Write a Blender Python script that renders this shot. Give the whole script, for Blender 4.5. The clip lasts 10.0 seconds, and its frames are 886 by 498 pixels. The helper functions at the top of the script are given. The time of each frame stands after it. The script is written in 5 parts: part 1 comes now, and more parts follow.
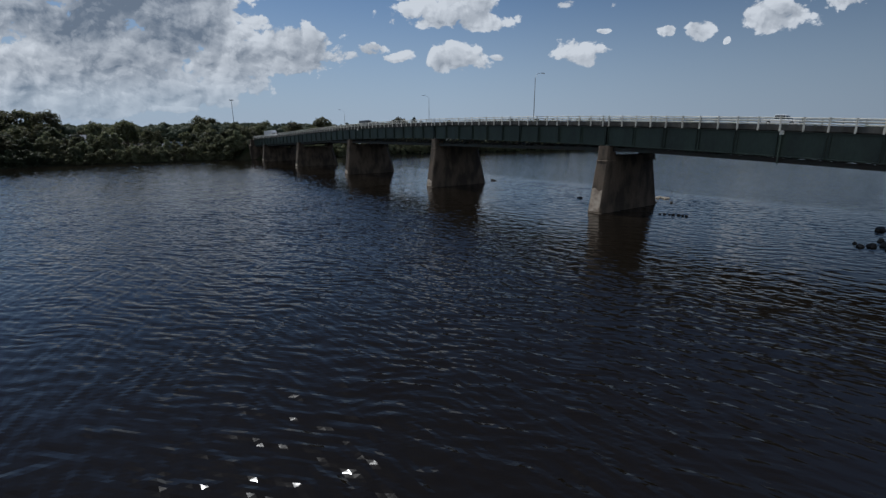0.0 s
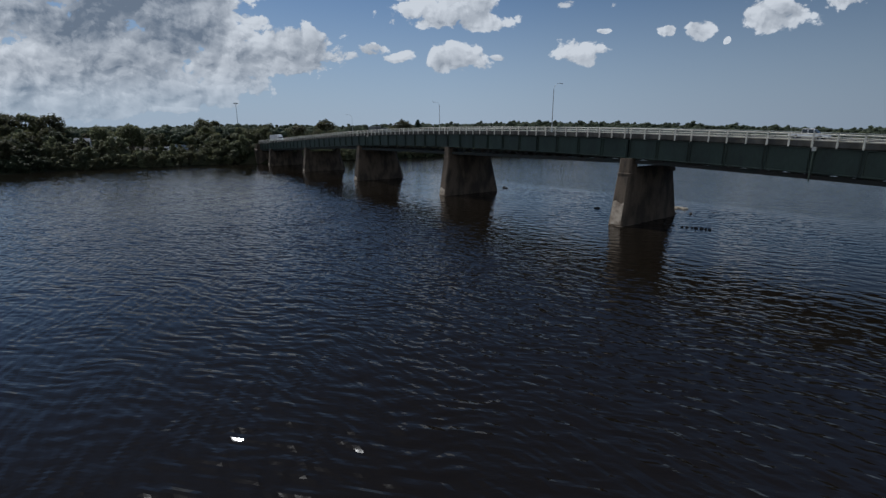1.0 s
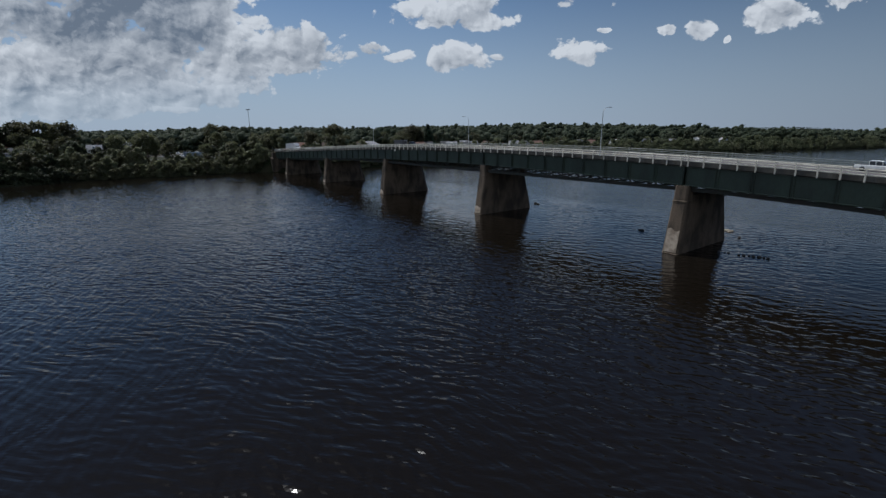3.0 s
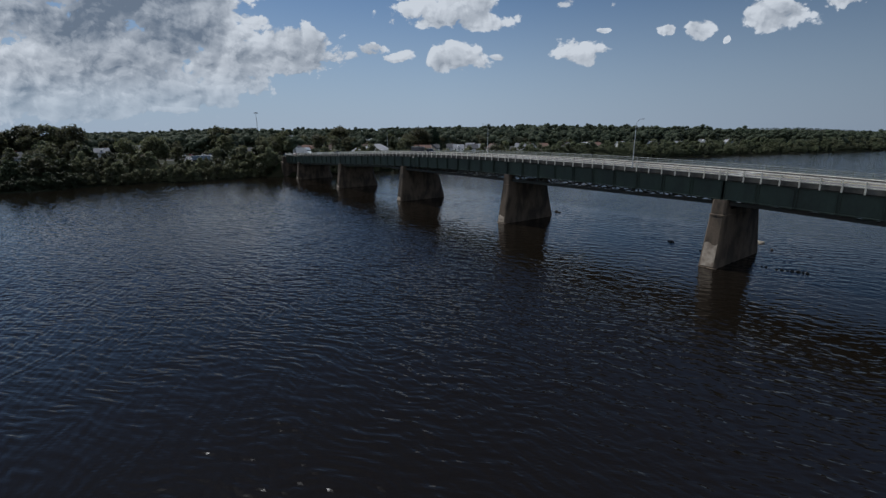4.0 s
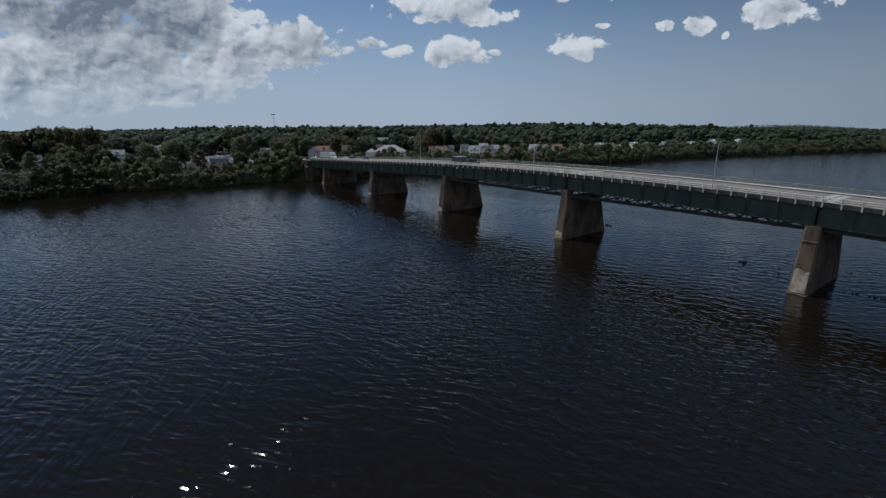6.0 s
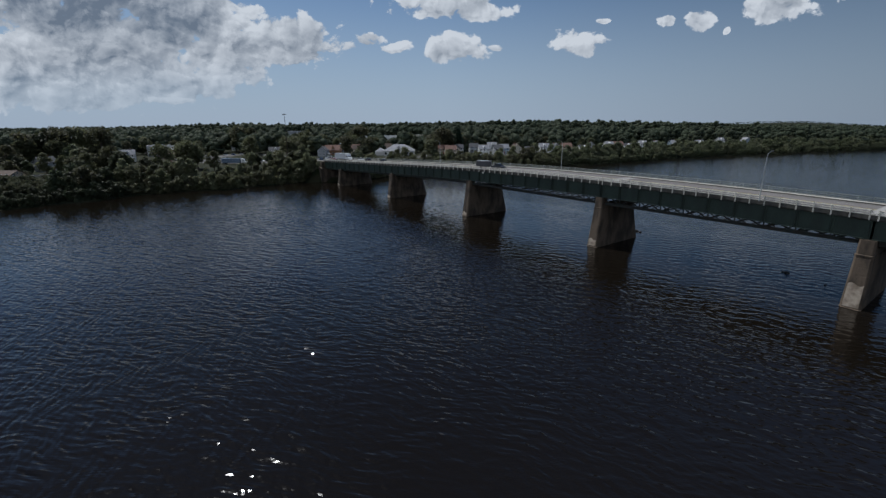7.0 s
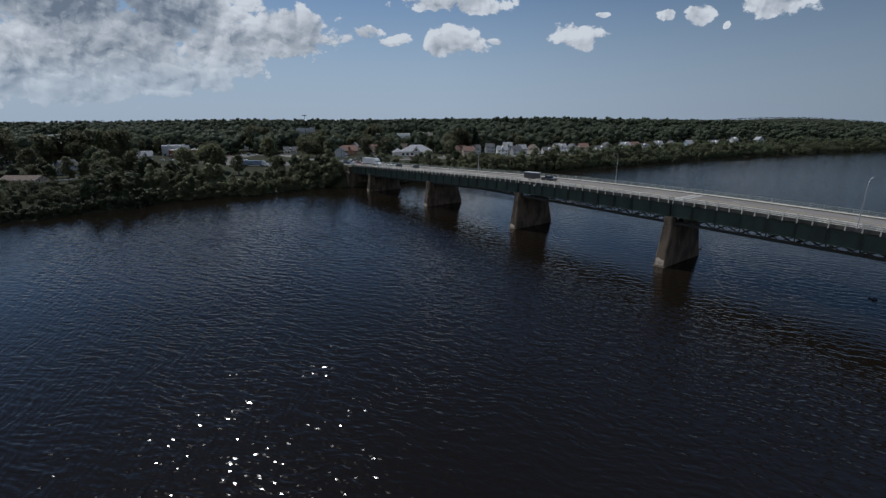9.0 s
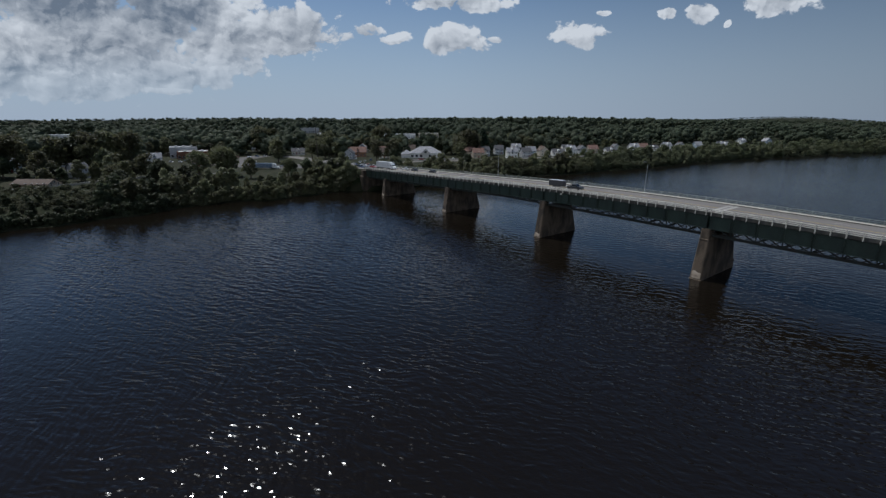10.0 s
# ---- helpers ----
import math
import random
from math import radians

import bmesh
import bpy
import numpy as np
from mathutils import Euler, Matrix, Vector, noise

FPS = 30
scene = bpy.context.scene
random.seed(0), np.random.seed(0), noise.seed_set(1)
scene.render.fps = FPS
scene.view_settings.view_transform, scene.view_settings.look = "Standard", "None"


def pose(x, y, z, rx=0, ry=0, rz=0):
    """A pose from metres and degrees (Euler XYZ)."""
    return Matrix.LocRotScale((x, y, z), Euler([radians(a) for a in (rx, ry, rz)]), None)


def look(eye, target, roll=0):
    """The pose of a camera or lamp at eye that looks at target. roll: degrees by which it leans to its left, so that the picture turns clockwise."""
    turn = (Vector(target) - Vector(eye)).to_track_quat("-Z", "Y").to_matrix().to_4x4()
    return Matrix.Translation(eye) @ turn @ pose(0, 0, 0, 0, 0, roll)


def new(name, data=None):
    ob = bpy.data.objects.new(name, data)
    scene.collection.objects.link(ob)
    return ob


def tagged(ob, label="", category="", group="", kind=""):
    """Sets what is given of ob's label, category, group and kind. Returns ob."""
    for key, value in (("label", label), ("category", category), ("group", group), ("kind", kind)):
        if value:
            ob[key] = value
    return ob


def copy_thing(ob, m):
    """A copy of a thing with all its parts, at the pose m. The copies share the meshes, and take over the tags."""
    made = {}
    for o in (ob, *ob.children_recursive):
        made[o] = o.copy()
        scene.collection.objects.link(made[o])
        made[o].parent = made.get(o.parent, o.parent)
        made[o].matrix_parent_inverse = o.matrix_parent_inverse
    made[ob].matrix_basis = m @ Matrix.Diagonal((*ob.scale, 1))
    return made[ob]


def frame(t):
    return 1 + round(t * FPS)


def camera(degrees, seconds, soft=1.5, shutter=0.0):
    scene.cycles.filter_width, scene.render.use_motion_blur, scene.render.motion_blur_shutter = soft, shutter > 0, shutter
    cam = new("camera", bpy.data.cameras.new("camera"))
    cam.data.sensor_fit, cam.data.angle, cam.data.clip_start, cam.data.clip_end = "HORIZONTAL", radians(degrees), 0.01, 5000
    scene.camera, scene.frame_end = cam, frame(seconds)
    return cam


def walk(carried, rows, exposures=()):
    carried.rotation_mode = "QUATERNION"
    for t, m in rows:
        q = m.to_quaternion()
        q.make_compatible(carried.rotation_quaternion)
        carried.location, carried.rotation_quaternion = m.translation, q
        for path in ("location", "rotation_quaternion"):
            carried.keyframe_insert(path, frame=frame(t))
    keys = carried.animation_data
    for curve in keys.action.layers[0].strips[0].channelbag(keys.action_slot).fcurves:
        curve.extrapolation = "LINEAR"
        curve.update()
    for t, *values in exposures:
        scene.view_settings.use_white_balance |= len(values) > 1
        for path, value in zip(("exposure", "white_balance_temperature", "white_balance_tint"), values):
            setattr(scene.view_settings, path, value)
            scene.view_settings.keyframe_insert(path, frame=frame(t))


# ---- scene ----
cam = camera(89.0, 10.0, soft=1.4)
PATH = [
    (0.0, look((51.88, -73.03, 14.58), (44.118, -67.237, 12.106), -0.19)),
    (0.5, look((50.16, -73.84, 15.57), (42.394, -68.058, 13.095), -0.22)),
    (1.0, look((48.53, -74.96, 16.76), (40.758, -69.169, 14.288), -0.25)),
    (1.5, look((46.87, -76.30, 18.03), (39.099, -70.516, 15.556), -0.27)),
    (2.0, look((45.10, -77.87, 19.31), (37.332, -72.083, 16.826), -0.30)),
    (2.5, look((43.16, -79.62, 20.54), (35.391, -73.843, 18.062), -0.32)),
    (3.0, look((41.04, -81.59, 21.75), (33.267, -75.804, 19.268), -0.33)),
    (3.5, look((38.70, -83.74, 22.93), (30.930, -77.958, 20.452), -0.33)),
    (4.0, look((36.16, -86.10, 24.11), (28.390, -80.310, 21.632), -0.33)),
    (4.5, look((33.42, -88.65, 25.31), (25.656, -82.847, 22.830), -0.28)),
    (5.0, look((30.50, -91.35, 26.54), (22.748, -85.546, 24.047), -0.23)),
    (5.5, look((27.44, -94.21, 27.83), (19.698, -88.405, 25.304), -0.21)),
    (6.0, look((24.24, -97.18, 29.17), (16.518, -91.369, 26.602), -0.21)),
    (6.5, look((20.95, -100.20, 30.55), (13.236, -94.395, 27.948), -0.21)),
    (7.0, look((17.58, -103.23, 31.98), (9.874, -97.435, 29.333), -0.21)),
    (7.5, look((14.13, -106.23, 33.43), (6.444, -100.422, 30.744), -0.17)),
    (8.0, look((10.63, -109.13, 34.86), (2.954, -103.321, 32.154), -0.12)),
    (8.5, look((7.06, -111.88, 36.28), (-0.607, -106.077, 33.538), -0.08)),
    (9.0, look((3.42, -114.48, 37.67), (-4.236, -108.680, 34.906), -0.02)),
    (9.5, look((-0.33, -116.91, 39.04), (-7.985, -111.113, 36.263), 0.04)),
    (10.0, look((-4.23, -119.21, 40.45), (-11.881, -113.412, 37.653), 0.09)),
]
EXPOSURE = (-0.40, 5750, 10)      # stops, kelvin, tint
SKY, SKY_SAT = 0.066, 1.08
CLOUD_DARK, CLOUD_LIT = (0.19, 0.225, 0.27, 1), (0.83, 0.83, 0.81, 1)
HAZE = (0.43, 0.51, 0.60, 1)
WAVES = 0.94
# extra brightness of the unseen fill clouds behind the camera
CLOUDS_BEHIND = 0.5
# clouds ahead: place and half-size in the plane of the sky
CLOUD_BANK = [
    (-0.660, 0.240, 0.210, 0.070),
    (-0.780, 0.150, 0.200, 0.080),
    (-0.863, 0.129, 0.155, 0.076),
    (-0.690, 0.162, 0.188, 0.075),
    (-0.531, 0.204, 0.151, 0.078),
    (-0.642, 0.100, 0.251, 0.050),
    (-0.457, 0.150, 0.106, 0.054),
    (-0.314, 0.169, 0.099, 0.043),
    (-0.559, 0.252, 0.172, 0.051),
    (-0.804, 0.067, 0.265, 0.028),
    (-0.841, 0.226, 0.139, 0.062),
    (-0.746, 0.173, 0.049, 0.028),
    (-0.685, 0.156, 0.049, 0.028),
    (-0.624, 0.144, 0.050, 0.028),
    (-0.562, 0.133, 0.050, 0.026),
    (-0.517, 0.117, 0.040, 0.022),
]
CLOUD_HEADS = [
    (-0.867, 0.108, 0.060, 0.020),
    (-0.787, 0.089, 0.058, 0.018),
    (-0.702, 0.096, 0.055, 0.018),
    (-0.620, 0.084, 0.055, 0.017),
    (-0.549, 0.076, 0.053, 0.015),
    (-0.463, 0.091, 0.057, 0.018),
    (-0.451, 0.233, 0.053, 0.037),
    (-0.509, 0.227, 0.046, 0.035),
    (-0.420, 0.205, 0.032, 0.025),
    (-0.370, 0.178, 0.030, 0.028),
    (-0.324, 0.170, 0.040, 0.028),
    (-0.273, 0.156, 0.040, 0.020),
    (-0.900, 0.071, 0.072, 0.014),
    (-0.733, 0.058, 0.085, 0.010),
    (-0.588, 0.054, 0.072, 0.008),
    (0.013, 0.249, 0.125, 0.039),
]
FAIR_CLOUDS = [
    (0.070, 0.223, 0.069, 0.021),
    (0.013, 0.154, 0.084, 0.030),
    (-0.150, 0.171, 0.049, 0.013),
    (0.106, 0.156, 0.021, 0.009),
    (-0.102, 0.157, 0.040, 0.013),
    (0.271, 0.162, 0.056, 0.024),
    (0.319, 0.201, 0.018, 0.006),
    (0.518, 0.206, 0.032, 0.019),
    (0.450, 0.203, 0.028, 0.011),
    (0.573, 0.184, 0.009, 0.006),
    (0.655, 0.228, 0.078, 0.030),
    (0.80, 0.262, 0.100, 0.022),
    (0.229, 0.254, 0.025, 0.012),
    (0.342, 0.249, 0.023, 0.008),
    (-0.95, 0.075, 0.35, 0.040),
]
BLOBS = CLOUD_BANK + CLOUD_HEADS + FAIR_CLOUDS
walk(cam, PATH, exposures=[(0.0, *EXPOSURE), (10.0, *EXPOSURE)])

# ---- daylight ----
SUN_ELEV, SUN_YAW = radians(55), radians(97)      # yaw to the left of +y
to_sun = Vector((-math.sin(SUN_YAW) * math.cos(SUN_ELEV), math.cos(SUN_YAW) * math.cos(SUN_ELEV), math.sin(SUN_ELEV)))
sun = new("sun", bpy.data.lights.new("sun", "SUN"))
sun.data.energy, sun.data.angle, sun.data.color = 5.0, radians(0.53), (1.0, 0.94, 0.84)
sun.matrix_world = look((0, 0, 200), Vector((0, 0, 200)) - to_sun)

world = bpy.data.worlds.new("sky")
scene.world = world
world.use_nodes = True
wn, wl = world.node_tree.nodes, world.node_tree.links
wn.clear()


def wnode(kind, **inputs):
    nd = wn.new(kind)
    for key, value in inputs.items():
        k = int(key[1:])
        if isinstance(value, bpy.types.NodeSocket):
            wl.new(value, nd.inputs[k])
        else:
            nd.inputs[k].default_value = value
    return nd


def wmath(op, a, b=0.0, c=0.0, clamp=False):
    nd = wnode("ShaderNodeMath", i0=a, i1=b, i2=c)
    nd.operation, nd.use_clamp = op, clamp
    return nd.outputs[0]


def wvec(op, a, b=(0, 0, 0)):
    nd = wnode("ShaderNodeVectorMath", i0=a, i1=b)
    nd.operation = op
    return nd


def wsmooth(x, lo, hi):
    nd = wnode("ShaderNodeMapRange", i0=x, i1=lo, i2=hi, i3=0.0, i4=1.0)
    nd.interpolation_type = "SMOOTHSTEP"
    return nd.outputs[0]


def build_sky():
    """Blue sky with fair-weather cumulus: a large bank over the far shore and small scattered clouds."""
    sky = wn.new("ShaderNodeTexSky")
    sky.sky_type, sky.sun_disc = "NISHITA", False
    sky.sun_elevation = SUN_ELEV
    sky.sun_rotation = -SUN_YAW
    sky.air_density, sky.dust_density, sky.ozone_density = 1.0, 0.2, 2.0
    ray_way = wn.new("ShaderNodeTexCoord").outputs["Generated"]
    yaw = radians(52.7)
    ahead, right = (-math.sin(yaw), math.cos(yaw), 0), (math.cos(yaw), math.sin(yaw), 0)
    fwd = wvec("DOT_PRODUCT", ray_way, ahead).outputs["Value"]
    side = wvec("DOT_PRODUCT", ray_way, right).outputs["Value"]
    up = wnode("ShaderNodeSeparateXYZ", i0=ray_way).outputs[2]
    safe = wmath("MAXIMUM", fwd, 0.05)
    p, q = wmath("DIVIDE", side, safe), wmath("DIVIDE", up, safe)
    plane = wnode("ShaderNodeCombineXYZ", i0=p, i1=q, i2=0.0).outputs[0]

    def billow(at, scale, detail, rough):
        nd = wnode("ShaderNodeTexNoise", i0=at)
        nd.inputs["Scale"].default_value = scale
        nd.inputs["Detail"].default_value = detail
        nd.inputs["Roughness"].default_value = rough
        return nd.outputs[0]

    def texture(shift, size, detail, soft):
        """Cauliflower heads over soft drifts."""
        at = wvec("ADD", plane, shift).outputs[0]
        tall = wvec("MULTIPLY", at, (1.0, 1.35, 1.0)).outputs[0]
        curl = wnode("ShaderNodeTexNoise", i0=tall)
        curl.inputs["Scale"].default_value, curl.inputs["Detail"].default_value = 10.0, detail
        push = wvec("SUBTRACT", curl.outputs[1], (0.5, 0.5, 0.5)).outputs[0]
        swirl = wvec("ADD", tall, wvec("MULTIPLY", push, (0.06, 0.06, 0.0)).outputs[0]).outputs[0]
        puff = wnode("ShaderNodeTexVoronoi", i0=swirl)
        puff.voronoi_dimensions, puff.feature, puff.normalize = "2D", "SMOOTH_F1", True
        for key, value in (("Scale", size), ("Smoothness", soft), ("Detail", detail), ("Roughness", 0.5), ("Lacunarity", 2.3)):
            puff.inputs[key].default_value = value
        heads = wmath("MULTIPLY", wmath("SUBTRACT", 0.32, puff.outputs["Distance"]), 2.4)
        drift = wmath("MULTIPLY", wmath("SUBTRACT", billow(tall, 7.5, 2.0 * detail + 1.0, 0.55), 0.5), 1.6)
        return push, wmath("ADD", heads, drift)

    push, here = texture((0, 0, 0), 17.0, 4.5, 0.25)
    broad, broad_sun = texture((0, 0, 0), 10.0, 1.2, 0.7)[1], texture((-0.014, 0.020, 0), 10.0, 1.2, 0.7)[1]
    toward_sun = texture((-0.006, 0.008, 0), 17.0, 4.5, 0.25)[1]
    bent = wvec("ADD", plane, wvec("MULTIPLY", push, (0.055, 0.035, 0.0)).outputs[0]).outputs[0]

    def nearest(blobs):
        best, lean, share = None, 0.0, 0.001
        for cx, cy, rx, ry in blobs:
            d = wvec("SUBTRACT", bent, (cx, cy, 0)).outputs[0]
            d = wvec("MULTIPLY", d, (1 / (1.06 * rx), 1 / (1.12 * ry), 0)).outputs[0]
            far = wvec("LENGTH", d).outputs["Value"]
            best = far if best is None else wmath("MINIMUM", best, far)
            weight = wmath("MULTIPLY", wmath("MAXIMUM", wmath("SUBTRACT", 1.25, far), 0.0), 0.03 / ry)
            lean = wmath("MULTIPLY_ADD", weight, wnode("ShaderNodeSeparateXYZ", i0=d).outputs[1], lean)
            share = wmath("ADD", share, weight)
        return wmath("SUBTRACT", 1.0, best), wmath("DIVIDE", lean, share)

    bank, bank_rise = nearest(CLOUD_BANK)
    fair, fair_rise = nearest(CLOUD_HEADS + FAIR_CLOUDS)
    # the deep grey belly of the cloud bank
    belly = wvec("MULTIPLY", wvec("SUBTRACT", bent, (-0.69, 0.250, 0)).outputs[0], (1 / 0.26, 1 / 0.100, 0)).outputs[0]
    belly = wmath("SUBTRACT", 1.0, wsmooth(wmath("ADD", wvec("LENGTH", belly).outputs["Value"], wmath("MULTIPLY", here, -0.35)), 0.25, 1.25))
    # the bank is broken, with blue between its drifts; the separate heads are compact
    bank = wmath("ADD", wmath("MINIMUM", wmath("MULTIPLY_ADD", belly, 0.25, wmath("MAXIMUM", bank, -0.9)), 0.50), wmath("MULTIPLY", here, 0.8))
    fair = wmath("ADD", wmath("MULTIPLY", wmath("MINIMUM", wmath("MAXIMUM", fair, -0.8), 0.55), 1.15), wmath("MULTIPLY_ADD", here, 0.85, -0.17))
    dense = wmath("MAXIMUM", bank, fair)
    headed = wsmooth(wmath("SUBTRACT", fair, bank), -0.15, 0.25)
    front = wsmooth(fwd, 0.1, 0.35)
    cover = wmath("MULTIPLY", wmath("MULTIPLY", wsmooth(dense, 0.0, 0.20), front), wmath("ADD", 0.35, wmath("MULTIPLY", wsmooth(q, 0.02, 0.15), 0.62)))
    # unseen clouds outside the view, thickened behind the camera to add fill light
    loose = billow(ray_way, 3.2, 7.0, 0.55)
    away = wmath("MAXIMUM", wsmooth(q, 0.62, 0.8), wmath("SUBTRACT", 1.0, front))
    behind = wmath("SUBTRACT", 1.0, wsmooth(fwd, -0.35, 0.2))
    away = wmath("MULTIPLY", wmath("MULTIPLY", away, wsmooth(up, 0.03, 0.15)), wmath("SUBTRACT", 1.0, wmath("MULTIPLY", wsmooth(up, 0.4, 0.6), wmath("SUBTRACT", 1.0, behind))))
    cover_away = wmath("MULTIPLY", wsmooth(wmath("MULTIPLY_ADD", behind, 0.20, loose), 0.64, 0.76), away)
    cover = wmath("MAXIMUM", cover, cover_away)
    relief = wmath("MULTIPLY_ADD", wmath("SUBTRACT", broad, broad_sun), 0.50, wmath("MULTIPLY", wmath("SUBTRACT", here, toward_sun), 0.52))
    thick = wsmooth(dense, 0.15, 0.95)
    bank_tone = wmath("MULTIPLY_ADD", wsmooth(bank_rise, -0.9, 0.6), 0.22, 0.36)
    head_tone = wmath("MULTIPLY_ADD", wsmooth(fair_rise, -0.9, 0.3), 0.42, 0.42)
    tone = wmath("ADD", bank_tone, wmath("MULTIPLY", headed, wmath("SUBTRACT", head_tone, bank_tone)))
    crisp = wmath("MULTIPLY_ADD", wsmooth(here, -0.10, 0.22), 0.26, -0.12)
    shade = wmath("SUBTRACT", wmath("ADD", relief, wmath("ADD", tone, crisp)), wmath("MULTIPLY_ADD", thick, 0.36, -0.20))
    shade = wmath("SUBTRACT", shade, wmath("MULTIPLY", belly, 0.50), clamp=True)
    tint = wn.new("ShaderNodeMix")
    tint.data_type = "RGBA"
    wl.new(shade, tint.inputs[0])
    tint.inputs[6].default_value, tint.inputs[7].default_value = CLOUD_DARK, CLOUD_LIT
    # thin haze towards the horizon
    hue = wn.new("ShaderNodeHueSaturation")
    wl.new(sky.outputs[0], hue.inputs["Color"])
    hue.inputs["Saturation"].default_value = SKY_SAT
    clear, cloud, both = wn.new("ShaderNodeBackground"), wn.new("ShaderNodeBackground"), wn.new("ShaderNodeMixShader")
    level = wnode("ShaderNodeVectorMath", i0=hue.outputs[0], i1=(SKY, SKY, SKY))
    level.operation = "MULTIPLY"
    hazy = wn.new("ShaderNodeMix")
    hazy.data_type = "RGBA"
    wl.new(wmath("MULTIPLY", wmath("SUBTRACT", 1.0, wsmooth(up, -0.02, 0.34)), 0.9), hazy.inputs[0])
    wl.new(level.outputs[0], hazy.inputs[6])
    hazy.inputs[7].default_value = HAZE
    wl.new(hazy.outputs[2], clear.inputs[0])
    # brighter sunward near the horizon; reversed overhead to even out the water's brightness
    sunward = wvec("DOT_PRODUCT", ray_way, Vector((to_sun.x, to_sun.y, 0)).normalized()).outputs["Value"]
    low_level = wnode("ShaderNodeMapRange", i0=sunward, i1=0.0, i2=0.72, i3=0.70, i4=1.02).outputs[0]
    high_level = wnode("ShaderNodeMapRange", i0=sunward, i1=-0.2, i2=0.6, i3=1.45, i4=0.70).outputs[0]
    level_mix = wmath("MULTIPLY_ADD", wsmooth(up, 0.28, 0.55), wmath("SUBTRACT", high_level, low_level), low_level)
    wl.new(level_mix, clear.inputs[1])
    wl.new(tint.outputs[2], cloud.inputs[0])
    # the added clouds behind the camera are brightened as fill light
    wl.new(wmath("MULTIPLY_ADD", behind, CLOUDS_BEHIND, 1.0), cloud.inputs[1])
    wl.new(cover, both.inputs[0])
    wl.new(clear.outputs[0], both.inputs[1])
    wl.new(cloud.outputs[0], both.inputs[2])
    wl.new(both.outputs[0], wn.new("ShaderNodeOutputWorld").inputs[0])


build_sky()

# ---- materials ----
MATS = {}


def material(name, base, other=None, rough=0.7, metal=0.0, scale=1.0, fine=12.0, bump=0.3, bump_size=0.02, spec=0.4, per_thing=0.0,
             per_island=0.0, through_light=0.0, place="world", stretch=(1, 1, 1), contrast=1.0):
    """A surface with stains at a large scale and grain at a small one. other: the colour of its stains. per_thing, per_island: how much
    the brightness varies from thing to thing and from piece to piece."""
    if name in MATS:
        return MATS[name]
    m = bpy.data.materials.new(name)
    m.use_nodes = True
    nt = m.node_tree
    ns, ls = nt.nodes, nt.links
    bsdf = ns["Principled BSDF"]
    other = other or tuple(c * 0.7 for c in base)
    if place == "world":
        at = ns.new("ShaderNodeNewGeometry").outputs["Position"]
    else:
        at = ns.new("ShaderNodeTexCoord").outputs["Object"]
    st = ns.new("ShaderNodeVectorMath")
    st.operation = "MULTIPLY"
    st.inputs[1].default_value = stretch
    ls.new(at, st.inputs[0])
    n1, n2 = ns.new("ShaderNodeTexNoise"), ns.new("ShaderNodeTexNoise")
    for nd, sc, de in ((n1, scale, 5.0), (n2, fine, 3.0)):
        ls.new(st.outputs[0], nd.inputs["Vector"])
        nd.inputs["Scale"].default_value, nd.inputs["Detail"].default_value = sc, de
    ramp = ns.new("ShaderNodeMapRange")
    ramp.interpolation_type = "SMOOTHSTEP"
    ls.new(n1.outputs[0], ramp.inputs[0])
    ramp.inputs[1].default_value, ramp.inputs[2].default_value = 0.5 - 0.2 / contrast, 0.5 + 0.2 / contrast
    mix = ns.new("ShaderNodeMix")
    mix.data_type = "RGBA"
    ls.new(ramp.outputs[0], mix.inputs[0])
    mix.inputs[6].default_value, mix.inputs[7].default_value = (*base, 1), (*other, 1)
    hsv = ns.new("ShaderNodeHueSaturation")
    ls.new(mix.outputs[2], hsv.inputs["Color"])
    val = ns.new("ShaderNodeMapRange")
    ls.new(n2.outputs[0], val.inputs[0])
    val.inputs[1].default_value, val.inputs[2].default_value = 0.25, 0.75
    val.inputs[3].default_value, val.inputs[4].default_value = 0.85, 1.15
    value = val.outputs[0]
    for amount, kind in ((per_thing, "thing"), (per_island, "island")):
        if amount:
            src = ns.new("ShaderNodeObjectInfo").outputs["Random"] if kind == "thing" else ns.new("ShaderNodeNewGeometry").outputs["Random Per Island"]
            mr = ns.new("ShaderNodeMapRange")
            ls.new(src, mr.inputs[0])
            mr.inputs[3].default_value, mr.inputs[4].default_value = 1 - amount, 1 + amount
            mul = ns.new("ShaderNodeMath")
            mul.operation = "MULTIPLY"
            ls.new(value, mul.inputs[0])
            ls.new(mr.outputs[0], mul.inputs[1])
            value = mul.outputs[0]
            if kind == "thing":
                hu = ns.new("ShaderNodeMapRange")
                ls.new(src, hu.inputs[0])
                hu.inputs[3].default_value, hu.inputs[4].default_value = 0.5 - 0.06 * amount, 0.5 + 0.04 * amount
                ls.new(hu.outputs[0], hsv.inputs["Hue"])
    ls.new(value, hsv.inputs["Value"])
    ls.new(hsv.outputs[0], bsdf.inputs["Base Color"])
    bsdf.inputs["Roughness"].default_value = rough
    bsdf.inputs["Metallic"].default_value = metal
    bsdf.inputs["Specular IOR Level"].default_value = spec
    if bump:
        bp = ns.new("ShaderNodeBump")
        bp.inputs["Strength"].default_value, bp.inputs["Distance"].default_value = bump, bump_size
        ls.new(n2.outputs[0], bp.inputs["Height"])
        ls.new(bp.outputs[0], bsdf.inputs["Normal"])
